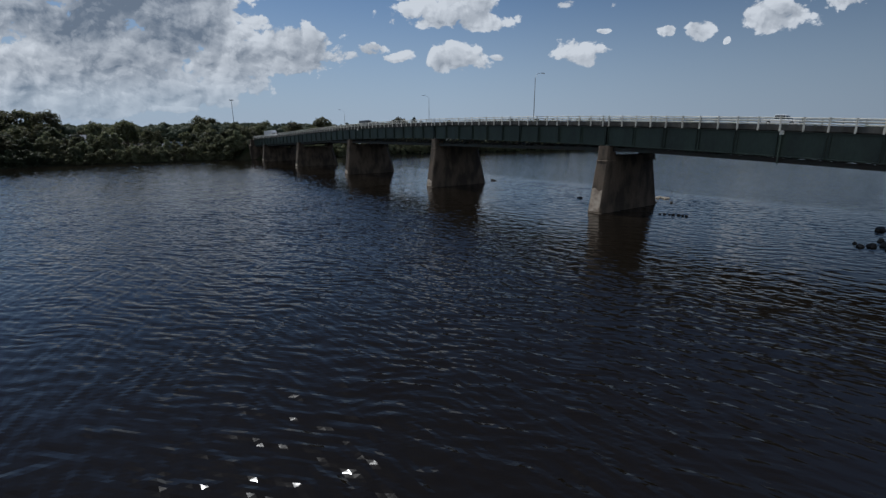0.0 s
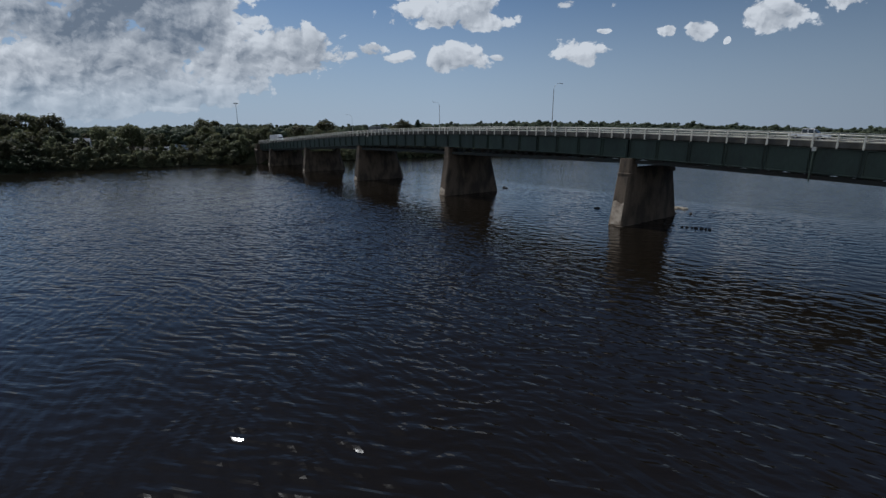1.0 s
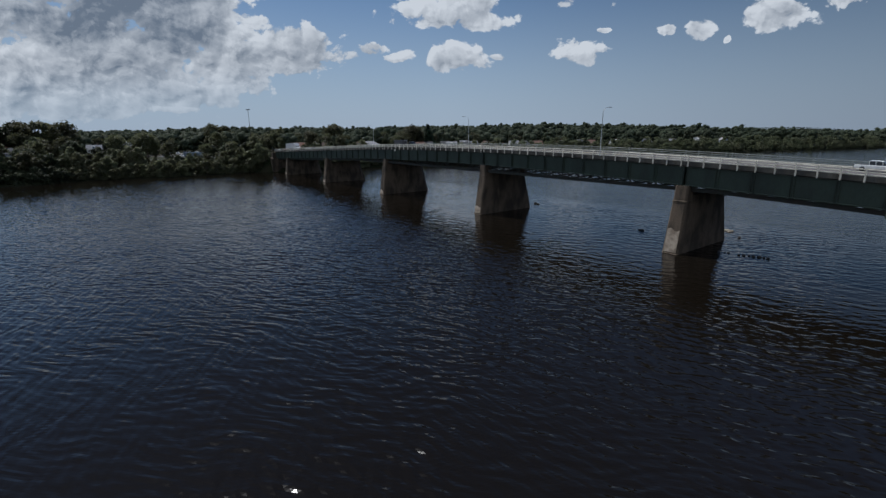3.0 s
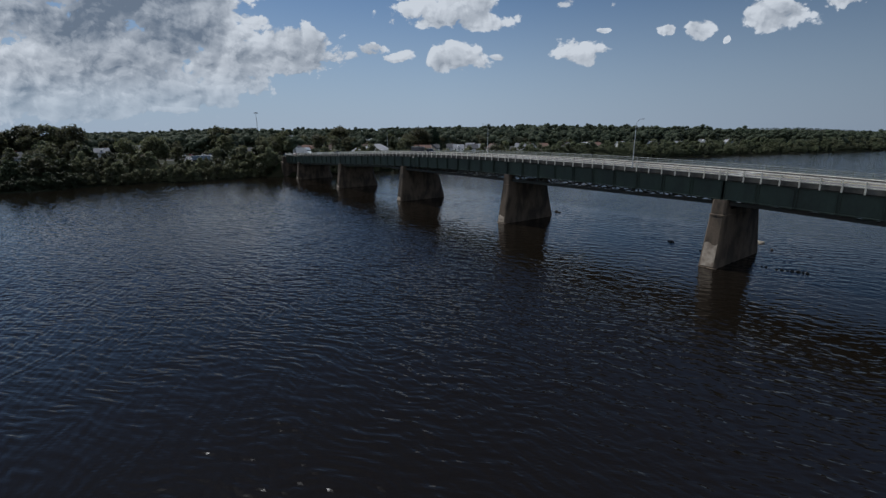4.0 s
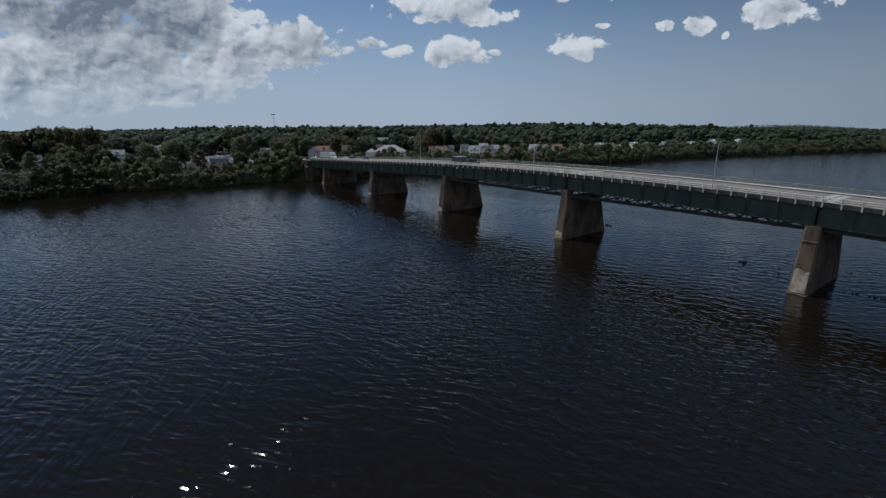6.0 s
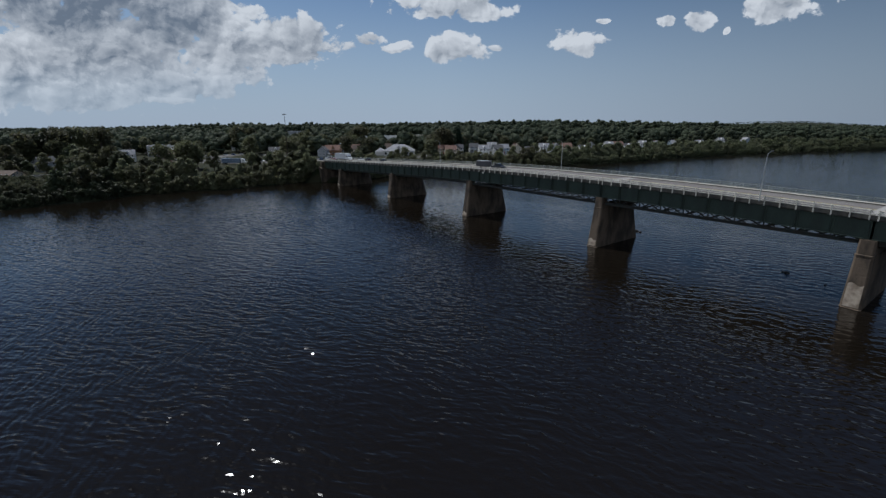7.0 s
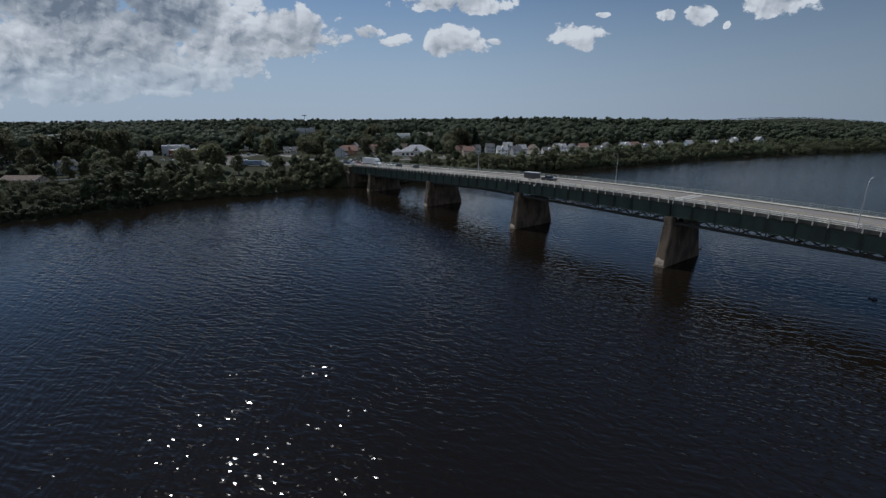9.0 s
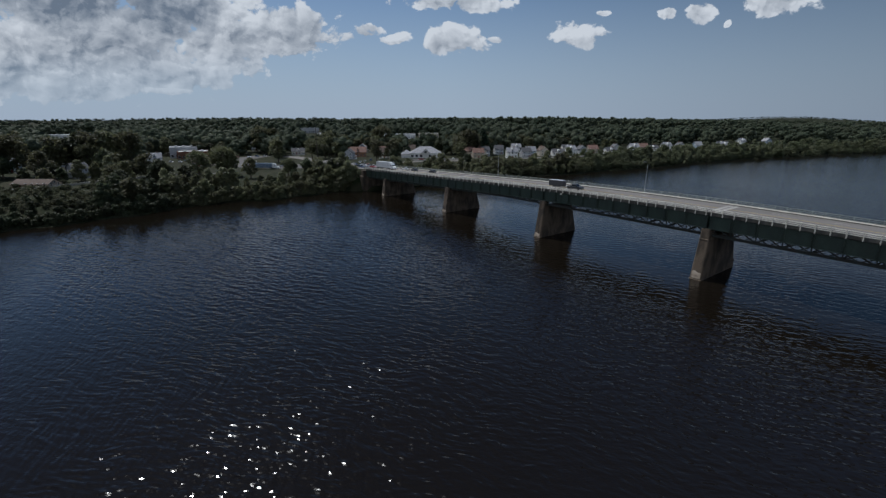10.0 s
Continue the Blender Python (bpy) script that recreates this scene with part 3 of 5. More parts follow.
def build_bridge():
    bridge = tagged(new("bridge"), "long green steel girder road bridge on concrete piers", "bridge")
    bm = bmesh.new()
    sweep(bm, [(1.95, -1.72), (2.25, -1.9), (19.45, -1.9), (19.75, -1.72), (19.75, -1.02), (17.95, -1.04), (17.9, -1.24), (10.85, -1.16), (3.8, -1.24), (3.75, -1.04), (1.95, -1.02)], X_EAST, X_WEST)
    part("deck_slab", bm, CONCRETE_EDGE, bridge, "pale concrete deck edge with raised sidewalks")
    for y0, y1 in ((1.97, 3.74), (17.96, 19.73)):
        bm = bmesh.new()
        sweep(bm, rect(y0, y1, -1.03, -0.985), X_EAST, X_WEST)
        part("sidewalk", bm, CONCRETE_EDGE if y0 < 9 else CONCRETE_PALE, bridge, "darker concrete sidewalk" if y0 < 9 else "pale concrete sidewalk")
    bm = bmesh.new()
    sweep(bm, [(3.86, -1.238), (10.85, -1.158), (17.84, -1.238), (17.84, -1.228), (10.85, -1.146), (3.86, -1.228)], X_EAST, X_WEST)
    part("roadway", bm, ASPHALT, bridge, "worn grey asphalt roadway")
    for y in (7.3, 14.4):
        for i in range(int((X_EAST - X_WEST) / 12)):
            bm = bmesh.new()
            x = X_EAST - 6 - 12 * i
            sweep(bm, rect(y - 0.07, y + 0.07, -1.19, -1.178), x, x - 3.0, 3.0)
            part("lane_dash", bm, ROADPAINT, bridge)
    for y in (10.7, 11.0):
        bm = bmesh.new()
        sweep(bm, rect(y - 0.06, y + 0.06, -1.15, -1.138), X_EAST, X_WEST)
        part("centre_line", bm, paint("faded_yellow_paint", (0.38, 0.29, 0.08), 0.8), bridge)
    for x in STATIONS:
        bm = bmesh.new()
        sweep(bm, [(3.9, -1.222), (10.85, -1.142), (17.8, -1.222), (17.8, -1.212), (10.85, -1.132), (3.9, -1.212)], x + 1.3, x - 1.3, 1.0)
        part("joint_patch", bm, PATCH, bridge, "pale concrete expansion joint strip")
        bm = bmesh.new()
        sweep(bm, [(3.9, -1.21), (10.85, -1.13), (17.8, -1.21), (17.8, -1.20), (10.85, -1.12), (3.9, -1.20)], x + 0.12, x - 0.12, 1.0)
        part("expansion_joint", bm, GREEN_DARK, bridge)
    # plate girders, span by span, with paired stiffeners, cross frames and the hung lower lattice
    for a, b in zip(ENDS, ENDS[1:]):
        a, b = a - 0.08, b + 0.08
        for side in (0, 1):
            flip = mirrored if side else (lambda s: s)
            bm = bmesh.new()
            sweep(bm, flip(rect(2.42, 2.46, -5.16, -1.92)), a, b)
            girder = part("girder", bm, GREEN, bridge, "weathered dark green riveted plate girder")
            for z0, z1, w in ((-2.02, -1.905, 0.26), (-5.25, -5.13, 0.30)):
                bm = bmesh.new()
                sweep(bm, flip(rect(2.44 - w, 2.44 + w, z0, z1)), a, b)
                part("flange", bm, GREEN, girder)
            n = max(1, round((a - b) / 5.42))
            for i in range(n + 1):
                xc = a + (b - a) * i / n
                for dx in (-0.22, 0.22) if 0 < i < n else (-0.1 if i else -0.35, 0.1 if i == n else 0.35):
                    bm = bmesh.new()
                    wide = 0.045 if 0 < i < n else 0.16
                    x = xc + dx
                    sweep(bm, flip(rect(2.2, 2.42, -5.13, -2.02)), x - wide, x + wide, 1.0)
                    part("stiffener", bm, GREEN, girder)
            # lower lattice behind the girder
            low = lambda x: min(11.7, deck_line(x) - 5.8)
            yy = 3.1 if not side else NEAR + FAR - 3.1
            bm = bmesh.new()
            loft(bm, [[(x, yy + dy, low(x) + dz) for dy, dz in ((-0.25, -0.34), (0.25, -0.34), (0.25, 0.30), (-0.25, 0.30))] for x in np.linspace(a - 1.2, b + 1.2, 12)])
            chord = part("lower_chord", bm, GREEN_DARK, bridge, "dark steel lower chord of the lattice")
            m = max(2, round((a - b) / 2.71))
            for i in range(m):
                x, xn = a + (b - a) * i / m, a + (b - a) * (i + 1) / m
                bm = bmesh.new()
                up_, lo_ = (x, xn) if i % 2 else (xn, x)
                bar(bm, (up_, yy, deck_line(up_) - 5.2), (lo_, yy, low(lo_)), 0.2, 0.28)
                part("lattice_diagonal", bm, GREEN_DARK, chord)
                bm = bmesh.new()
                bar(bm, (lo_, yy + 0.2, deck_line(lo_) - 5.2), (up_, yy + 0.2, low(up_)), 0.14, 0.2)
                part("lattice_diagonal", bm, GREEN_DARK, chord)
                if i % 2 == 0:
                    bm = bmesh.new()
                    box(bm, (x - 0.11, yy - 0.11, low(x)), (x + 0.11, yy + 0.11, deck_line(x) - 5.2))
                    box(bm, (x - 0.45, yy - 0.2, low(x) - 0.3), (x + 0.45, yy + 0.2, low(x) + 0.45))
                    part("lattice_post", bm, GREEN_DARK, chord, "steel hanger with a gusset plate")
        # floor beams and sway bracing between the two girders
        n = max(1, round((a - b) / 5.42))
        for i in range(1, n):
            x = a + (b - a) * i / n
            bm = bmesh.new()
            z = deck_line(x)
            box(bm, (x - 0.15, 2.5, z - 3.0), (x + 0.15, 19.2, z - 1.95))
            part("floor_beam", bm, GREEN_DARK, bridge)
            bm = bmesh.new()
            lo2 = min(11.7, z - 5.8)
            bar(bm, (x, 3.1, lo2), (x, 18.6, lo2), 0.25, 0.3)
            bar(bm, (x, 2.6, z - 4.9), (x, 10.85, z - 3.0), 0.14, 0.14)
            bar(bm, (x, 19.1, z - 4.9), (x, 10.85, z - 3.0), 0.14, 0.14)
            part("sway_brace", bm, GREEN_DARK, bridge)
    # drain pipes that run from the deck edge down the near girder
    for x, low_end in ((-99.3, 5.6), (28.7, 6.4)):
        z = deck_line(x)
        bm = bmesh.new()
        tube(bm, [(x, 2.0, z - 1.7), (x, 2.05, z - 2.4), (x, 2.05, z - low_end)], 0.1, 8)
        pipe = part("drain_pipe", bm, GREEN, bridge, "green painted drain pipe")
        bm = bmesh.new()
        box(bm, (x - 0.22, 1.85, z - 2.3), (x + 0.22, 2.2, z - 1.75))
        part("drain_box", bm, RAIL, pipe, "pale drain box")
    return bridge


build_bridge()


def rail_post(dark):
    """One post: a channel that stands outside the curb, with a foot plate on the deck edge."""
    bm = bmesh.new()
    box(bm, (-0.085, -0.06, -1.86), (0.085, 0.06, 0.03))
    box(bm, (-0.13, 0.06, -1.72), (0.13, 0.10, -1.10))
    box(bm, (-0.12, -0.085, -0.02), (0.12, 0.085, 0.045))
    bmesh.ops.recalc_face_normals(bm, faces=bm.faces)
    me = bpy.data.meshes.new("rail_post")
    bm.to_mesh(me)
    bm.free()
    me.materials.append(RAIL_DARK if dark else RAIL)
    return me


def build_railing(y, turn, dark):
    label = "dark steel bridge railing with three rails" if dark else "chalky pale green steel bridge railing with three rails"
    rail_thing = tagged(new("bridge_railing"), label, "railing", "bridge railings")
    me = rail_post(dark)
    spots = []
    for a, b in zip(ENDS, ENDS[1:]):
        n = max(1, round((a - b - 1.2) / 2.71))
        spots += [a - 0.6 + (b - a + 1.2) * i / n for i in range(n + 1)]
    for x in spots:
        shared("post", me, rail_thing, pose(x, y + turn * 0.06, deck_line(x), 0, 0, 0 if turn > 0 else 180))
    for a, b in zip(ENDS, ENDS[1:]):
        for z in (-0.09, -0.47, -0.84):
            bm = bmesh.new()
            yy = y + turn * 0.06
            ym = yy + turn * 0.15
            sweep(bm, [(ym + 0.08 * math.cos(k), z + 0.08 * math.sin(k)) for k in np.linspace(0.39, 6.67, 9)[:-1]], a - 0.1, b + 0.1)
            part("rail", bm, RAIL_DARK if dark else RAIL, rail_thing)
    return rail_thing


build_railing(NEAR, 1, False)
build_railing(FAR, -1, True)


def build_pier(x, first):
    """A battered wall pier with a raised seat under each girder."""
    pier = tagged(new("bridge_pier"), "tall battered concrete bridge pier, stained, standing in the river", "bridge pier", "bridge piers")
    pier.location = (x, 0, 0)
    top = deck_line(x) - 5.32
    body = top - 3.0                              # the ledge at the foot of the bearing columns

    def ring(z, xw, y0, y1, c, nose=0.0):
        d = nose or c                             # the upstream end is cut to a blunt point
        return [(-xw, y0 + c, z), (-xw + c, y0, z), (xw - c, y0, z), (xw, y0 + c, z), (xw, y1 - 1.4 * d, z), (xw - d, y1, z), (-xw + d, y1, z), (-xw, y1 - 1.4 * d, z)]

    def lerp(z):
        s = z / 10.2
        return 1.5 - 0.22 * s, 0.3 + 1.45 * s, 21.1 - 2.9 * s
    bm = bmesh.new()
    rings, z = [], -3.0
    while z < body - 0.2:
        xw, y0, y1 = lerp(z)
        rings += [ring(z, xw, y0, y1, 0.3, 0.9), ring(z + 1.42, *lerp(z + 1.42), 0.3, 0.9)]
        xg, yg, yh = lerp(z + 1.46)
        rings.append(ring(z + 1.46, xg - 0.025, yg + 0.025, yh - 0.025, 0.3, 0.9))
        z += 1.5
    rings = [r for r in rings if r[0][2] < body - 0.2]
    rings.append(ring(body, *lerp(body), 0.3, 0.9))
    loft(bm, rings)
    part("shaft", bm, CONCRETE, pier, "stained brown-grey concrete pier wall")
    bm = bmesh.new()
    loft(bm, [ring(-2.5, 1.75, -0.15, 21.5, 0.35, 1.0), ring(-0.06, 1.66, -0.12, 21.4, 0.35, 1.0), ring(0.02, 1.56, 0.02, 21.3, 0.35, 1.0)])
    part("footing", bm, CONCRETE, pier, "worn footing ledge at the waterline")
    if first:
        # sunlight on the lower nose, painted as a pale patch with a ragged upper edge
        rng = random.Random(int(first * 10))
        bm = bmesh.new()
        top_edge = [(-1.1 + 2.2 * i / 9, first + 0.22 * math.sin(i * 0.7) + rng.uniform(-0.07, 0.07)) for i in range(10)]
        outline = [(-1.15, 0.25), (1.15, 0.25)] + top_edge[::-1]
        loft(bm, [[(px_, lerp(pz)[1] - off, pz) for px_, pz in outline] for off in (0.025, -0.2)])
        part("worn_patch", bm, material("sunlit_pale_concrete", (0.46, 0.38, 0.29), (0.20, 0.155, 0.112), rough=0.9, scale=0.7, fine=6.0, bump=0.4), pier, "pale concrete patch coloured as if sunlit")
    xw, y0, y1 = lerp(body)
    bm = bmesh.new()
    loft(bm, [ring(body - 0.1, xw - 0.10, y0 + 1.6, y1 - 1.6, 0.2), ring(top - 1.8, xw - 0.16, y0 + 1.75, y1 - 1.75, 0.2)])
    part("upper_wall", bm, CONCRETE, pier, "recessed concrete wall between the bearing columns")
    for a, b in ((y0 - 0.06, y0 + 2.9), (y1 - 2.9, y1 + 0.06)):
        bm = bmesh.new()
        loft(bm, [ring(body + 0.004, xw + 0.08, a, b, 0.32), ring(body + 0.30, xw + 0.08, a, b, 0.32), ring(body + 0.38, xw - 0.04, a + 0.12, b - 0.1, 0.3), ring(top - 0.02, xw - 0.12, a + 0.30, b - 0.12, 0.28)])
        part("pedestal", bm, CONCRETE, pier, "raised concrete bearing column on a ledge")
    for y in (2.44, NEAR + FAR - 2.44):
        for dx in (-0.75, 0.75):
            bm = bmesh.new()
            box(bm, (dx - 0.28, y - 0.3, top - 0.03), (dx + 0.28, y + 0.3, top + 0.03))
            box(bm, (dx - 0.16, y - 0.22, top + 0.03), (dx + 0.16, y + 0.22, top + 0.09))
            part("bearing", bm, GREEN_DARK, pier, "steel bridge bearing")
    return pier


for k, x in enumerate(STATIONS[1:]):
    build_pier(x, (0, 4.4, 2.0, 1.5, 1.3, 1.2)[min(k, 5)])


def build_abutment():
    ab = tagged(new("bridge_abutment"), "concrete bridge abutment set into the wooded bank", "abutment")
    bm = bmesh.new()
    x = X_WEST
    z = deck_line(x)
    box(bm, (x - 3.0, 0.5, -1.0), (x + 1.2, 21.2, z - 5.6))
    part("wall", bm, CONCRETE, ab)
    bm = bmesh.new()
    box(bm, (x - 3.0, 0.5, z - 5.6), (x - 0.1, 21.2, z - 1.95))
    part("backwall", bm, CONCRETE, ab)
    for y0, y1 in ((-0.3, 0.5), (21.2, 22.0)):
        bm = bmesh.new()
        loft(bm, [[(x - 16, y0, 2.0), (x - 16, y1, 2.0), (x - 16, y1, z - 2.5), (x - 16, y0, z - 2.5)], [(x + 1.0, y0, -1.0), (x + 1.0, y1, -1.0), (x + 1.0, y1, z - 5.5), (x + 1.0, y0, z - 5.5)]])
        part("wing_wall", bm, CONCRETE, ab)


build_abutment()


def street_lamp(x, y, turn, label):
    """A tapered pole with a curved arm over the road and a flat luminaire."""
    lamp = tagged(new("street_lamp"), label, "street lamp", "lamps on the bridge")
    lamp.location = (x, y, deck_line(x) - 1.05)
    bm = bmesh.new()
    box(bm, (-0.16, -0.16, 0.0), (0.16, 0.16, 0.25))
    tube(bm, [(0, 0, 0.2), (0, 0, 4.0), (0, 0, 8.6)], [0.11, 0.09, 0.065], 10)
    part("pole", bm, GALV, lamp)
    bm = bmesh.new()
    tube(bm, [(0, 0, 8.5), (0, 0.15 * turn, 9.0), (0, 0.6 * turn, 9.45), (0, 1.3 * turn, 9.7), (0, 2.0 * turn, 9.72)], [0.05, 0.045, 0.04, 0.04, 0.04], 8)
    part("arm", bm, GALV, lamp)
    bm = bmesh.new()
    loft(bm, [[(s * w, y_ * turn, z_) for s, z_ in ((-1, 9.68), (1, 9.68), (0.7, 9.80), (-0.7, 9.80))] for y_, w in ((1.9, 0.09), (2.15, 0.17), (2.55, 0.17), (2.75, 0.07))])
    part("luminaire", bm, material("grey_lamp_housing", (0.30, 0.31, 0.32), rough=0.5, place="object"), lamp, "flat grey lamp head")
    return lamp


street_lamp(-16.1, 1.72, 1, "tall galvanised street lamp with a curved arm on the bridge railing")
street_lamp(-80.4, 19.9, -1, "tall galvanised street lamp with a curved arm on the bridge railing")
street_lamp(-148.0, 19.9, -1, "tall galvanised street lamp with a curved arm on the bridge railing")

# ---- trees ----
def leaf_quads(rng, centres, radii, count, size, droop=0.0, squash=0.85, reach=(0.5, 1.42)):
    """Small bent leaf sprays over the outer skin of a crown made of lobes."""
    share = radii ** 2 / (radii ** 2).sum()
    which = rng.choice(len(radii), count * 2, p=share)
    way = rng.normal(size=(count * 2, 3))
    way /= np.linalg.norm(way, axis=1)[:, None]
    way[:, 2] = np.where(way[:, 2] < -0.45, -way[:, 2], way[:, 2])
    at = centres[which] + way * (radii[which] * rng.uniform(*reach, count * 2))[:, None] * (1, 1, squash)
    gap = np.linalg.norm((at[:, None] - centres[None]) / radii[None, :, None], axis=2)
    gap[np.arange(len(at)), which] = 9
    keep = np.where(gap.min(1) > 0.3)[0][:count]
    at, way = at[keep], way[keep]
    n = way * 0.7 + rng.normal(size=way.shape) * 0.5 + (0, 0, 0.5)
    n /= np.linalg.norm(n, axis=1)[:, None]
    a = way * 0.25 + (0, 0, 0.15) + rng.normal(size=n.shape) * 0.8
    a -= n * (a * n).sum(1)[:, None]
    a /= np.linalg.norm(a, axis=1)[:, None]
    b = np.cross(n, a)
    s = size * rng.uniform(0.55, 1.3, len(at))[:, None]
    a, b = a * s, b * s * rng.uniform(0.35, 0.75, len(at))[:, None]
    leaf = np.stack([at - a - b * 1.1, at - a * 0.6 + b * 1.2, at + a * 1.3], 1)
    leaf[:, :, 2] -= droop * rng.uniform(0, 1, (len(at), 1)) * s
    return leaf.reshape(-1, 3), np.arange(len(at) * 3).reshape(-1, 3)


def lump(rng, centre, radius, squash=0.85, full=0.7):
    """A rough closed core of a lobe."""
    bm = bmesh.new()
    bmesh.ops.create_icosphere(bm, subdivisions=1, radius=1.0)
    v = np.array([x.co for x in bm.verts]) * rng.uniform(full - 0.24, full + 0.18, (len(bm.verts), 1)) * radius * (1, 1, squash) + centre
    f = np.array([[x.index for x in q.verts] for q in bm.faces])
    bm.free()
    return v, f


def crown_shape(seed, height, spread, low, lobes, leaves, size, shape="round", cores=0.62, droop=0.0, fringe=(0.5, 1.42)):
    """Vertices and faces of a crown; low: where it begins."""
    rng = np.random.default_rng(seed)
    u = rng.uniform(0, 1, lobes)
    z = low + (height - low) * (0.12 + 0.80 * u)
    belly = {"round": np.sqrt(np.clip(1 - (2 * u - 0.85) ** 2 / 1.6, 0.05, 1)), "bush": 1.0 - 0.55 * u, "tall": np.sqrt(np.clip(1 - (2 * u - 0.9) ** 2 / 1.3, 0.05, 1)) * 0.8}[shape]
    turn = rng.uniform(0, 2 * math.pi, lobes)
    reach = spread * 0.74 * belly * np.sqrt(rng.uniform(0.05, 1, lobes))
    centres = np.stack([reach * np.cos(turn), reach * np.sin(turn), z], 1)
    radii = spread * rng.uniform(*((0.16, 0.36) if lobes > 12 else (0.3, 0.5)), lobes) * (0.75 + 0.35 * belly)
    centres[:, 2] = np.minimum(centres[:, 2], height - radii * 0.75)
    v, f = leaf_quads(rng, centres, radii, leaves, size, droop, reach=fringe)
    verts, faces = [v], f.tolist()
    base = len(v)
    if cores:
        for c, r in zip(centres, radii):
            cv, cf = lump(rng, c, r, full=cores)
            verts.append(cv)
            faces += (cf + base).tolist()
            base += len(cv)
    return np.concatenate(verts), faces


def trunk_shape(seed, height, spread, low):
    rng = np.random.default_rng(seed + 500)
    bm = bmesh.new()
    r = 0.022 * height + 0.05
    lean = rng.normal(0, 0.03, 2) * height
    tube(bm, [(0, 0, -0.6), (lean[0] * 0.2, lean[1] * 0.2, height * 0.25), (lean[0] * 0.6, lean[1] * 0.6, height * 0.55), (lean[0], lean[1], height * 0.85)], [r * 1.25, r, r * 0.7, r * 0.2], 7)
    for i in range(5):
        a = rng.uniform(0, 6.28)
        z = rng.uniform(max(low, 0.15 * height), 0.6 * height)
        ln = spread * rng.uniform(0.5, 0.8)
        tube(bm, [(lean[0] * z / height, lean[1] * z / height, z), (ln * 0.5 * math.cos(a), ln * 0.5 * math.sin(a), z + ln * 0.45), (ln * math.cos(a), ln * math.sin(a), z + ln * 0.75)], [r * 0.45, r * 0.3, r * 0.1], 5)
    me = bpy.data.meshes.new("trunk")
    bm.to_mesh(me)
    bm.free()
    me.materials.append(BARK)
    return me


def tree_model(name, seed, height, spread, low, lobes, leaves, size, mat, label, category, group, shape="round", droop=0.0):
    tree = tagged(new(name), label, category, group)
    shared("trunk", trunk_shape(seed, height, spread, low), tree)
    v, f = crown_shape(seed, height, spread, low, lobes, leaves, size, shape, 0, droop)
    crown = shared("crown", mesh_from("crown", v.tolist(), f, mat), tree)
    return tree


def spruce_model(name, seed, height, spread, leaves, label, group):
    tree = tagged(new(name), label, "tree", group)
    shared("trunk", trunk_shape(seed, height * 0.9, spread * 0.3, 2.0), tree)
    rng = np.random.default_rng(seed)
    verts, faces, base = [], [], 0
    tiers = 16
    for k in range(tiers):
        z = height * (0.08 + 0.9 * k / tiers)
        reach = spread * (1 - (k / tiers) ** 1.7) + 0.4
        m = int(leaves * reach / (spread * tiers * 0.55))
        a = rng.uniform(0, 6.28, m)
        r = reach * np.sqrt(rng.uniform(0.15, 1, m)) * rng.uniform(0.8, 1.1, m)
        at = np.stack([r * np.cos(a), r * np.sin(a), z - 0.28 * r + rng.normal(0, 0.25, m)], 1)
        out = np.stack([np.cos(a), np.sin(a), -0.35 + 0 * a], 1)
        side = np.stack([-np.sin(a), np.cos(a), 0 * a], 1)
        s = rng.uniform(0.4, 0.9, m)[:, None]
        side[::2] = (0, 0, 1)
        quad = np.stack([at - out * s, at - side * s * 0.6, at + out * s, at + side * s * 0.6], 1)
        verts.append(quad.reshape(-1, 3))
        faces += (np.arange(m * 4).reshape(-1, 4) + base).tolist()
        base += m * 4
    v = np.concatenate(verts)
    bm = bmesh.new()
    loft(bm, [[(w * math.cos(t), w * math.sin(t), h) for t in np.linspace(0, 6.28, 9)[:-1]] for h, w in ((height * 0.08, spread * 0.62), (height * 0.5, spread * 0.34), (height * 0.95, 0.1))])
    cv, cf = [tuple(x.co) for x in bm.verts], [[x.index for x in q.verts] for q in bm.faces] if bm.verts.index_update() is None else []
    bm.free()
    shared("crown", mesh_from("crown", v.tolist() + cv, faces + [[i + base for i in q] for q in cf], NEEDLES), tree)
    return tree


BANK_GROUP, TOWN_GROUP = "trees along the river bank", "trees in the town"
BUSHES = [tree_model("riverside_bush", 10 + i, h, s, -0.4, 16, 1300, 0.40, LEAVES[i % 2], "dense green riverside bush growing from the bank", "bush", "bushes along the river bank", "bush", 0.5)
          for i, (h, s) in enumerate(((5.0, 3.0), (6.2, 3.3), (4.2, 2.8), (7.0, 3.4)))]
# a cloud's shadow on the southern bank, put into the leaf colour
SHADED_BUSHES = [tree_model("riverside_bush", 15 + i, h, s, -0.4, 16, 1200, 0.42, LEAVES[2], "dense riverside bush growing from the bank, leaves darkened as in cloud shadow", "bush", "bushes along the river bank", "bush", 0.5)
               for i, (h, s) in enumerate(((5.6, 3.2), (4.6, 3.0)))]
BANK_TREES = [tree_model("riverside_tree", 20 + i, h, s, 0.0, 26, 2400, 0.46, LEAVES[(0, 1, 2, 0, 1)[i]], "leafy deciduous tree crowding the river bank", "tree", BANK_GROUP, "tall", 0.3)
              for i, (h, s) in enumerate(((10.0, 3.8), (12.0, 4.4), (9.0, 3.6), (11.0, 4.6), (8.0, 3.6)))]
FAR_BANK = [tree_model("riverside_tree", 30 + i, h, s, -0.3, 18, 1100, 0.62, LEAVES[(1, 1, 1, 0)[i]], "leafy tree in the dense belt along the far shore", "tree", BANK_GROUP, "tall", 0.3)
            for i, (h, s) in enumerate(((9.5, 4.2), (11.0, 4.8), (8.0, 4.0), (10.0, 5.0)))]
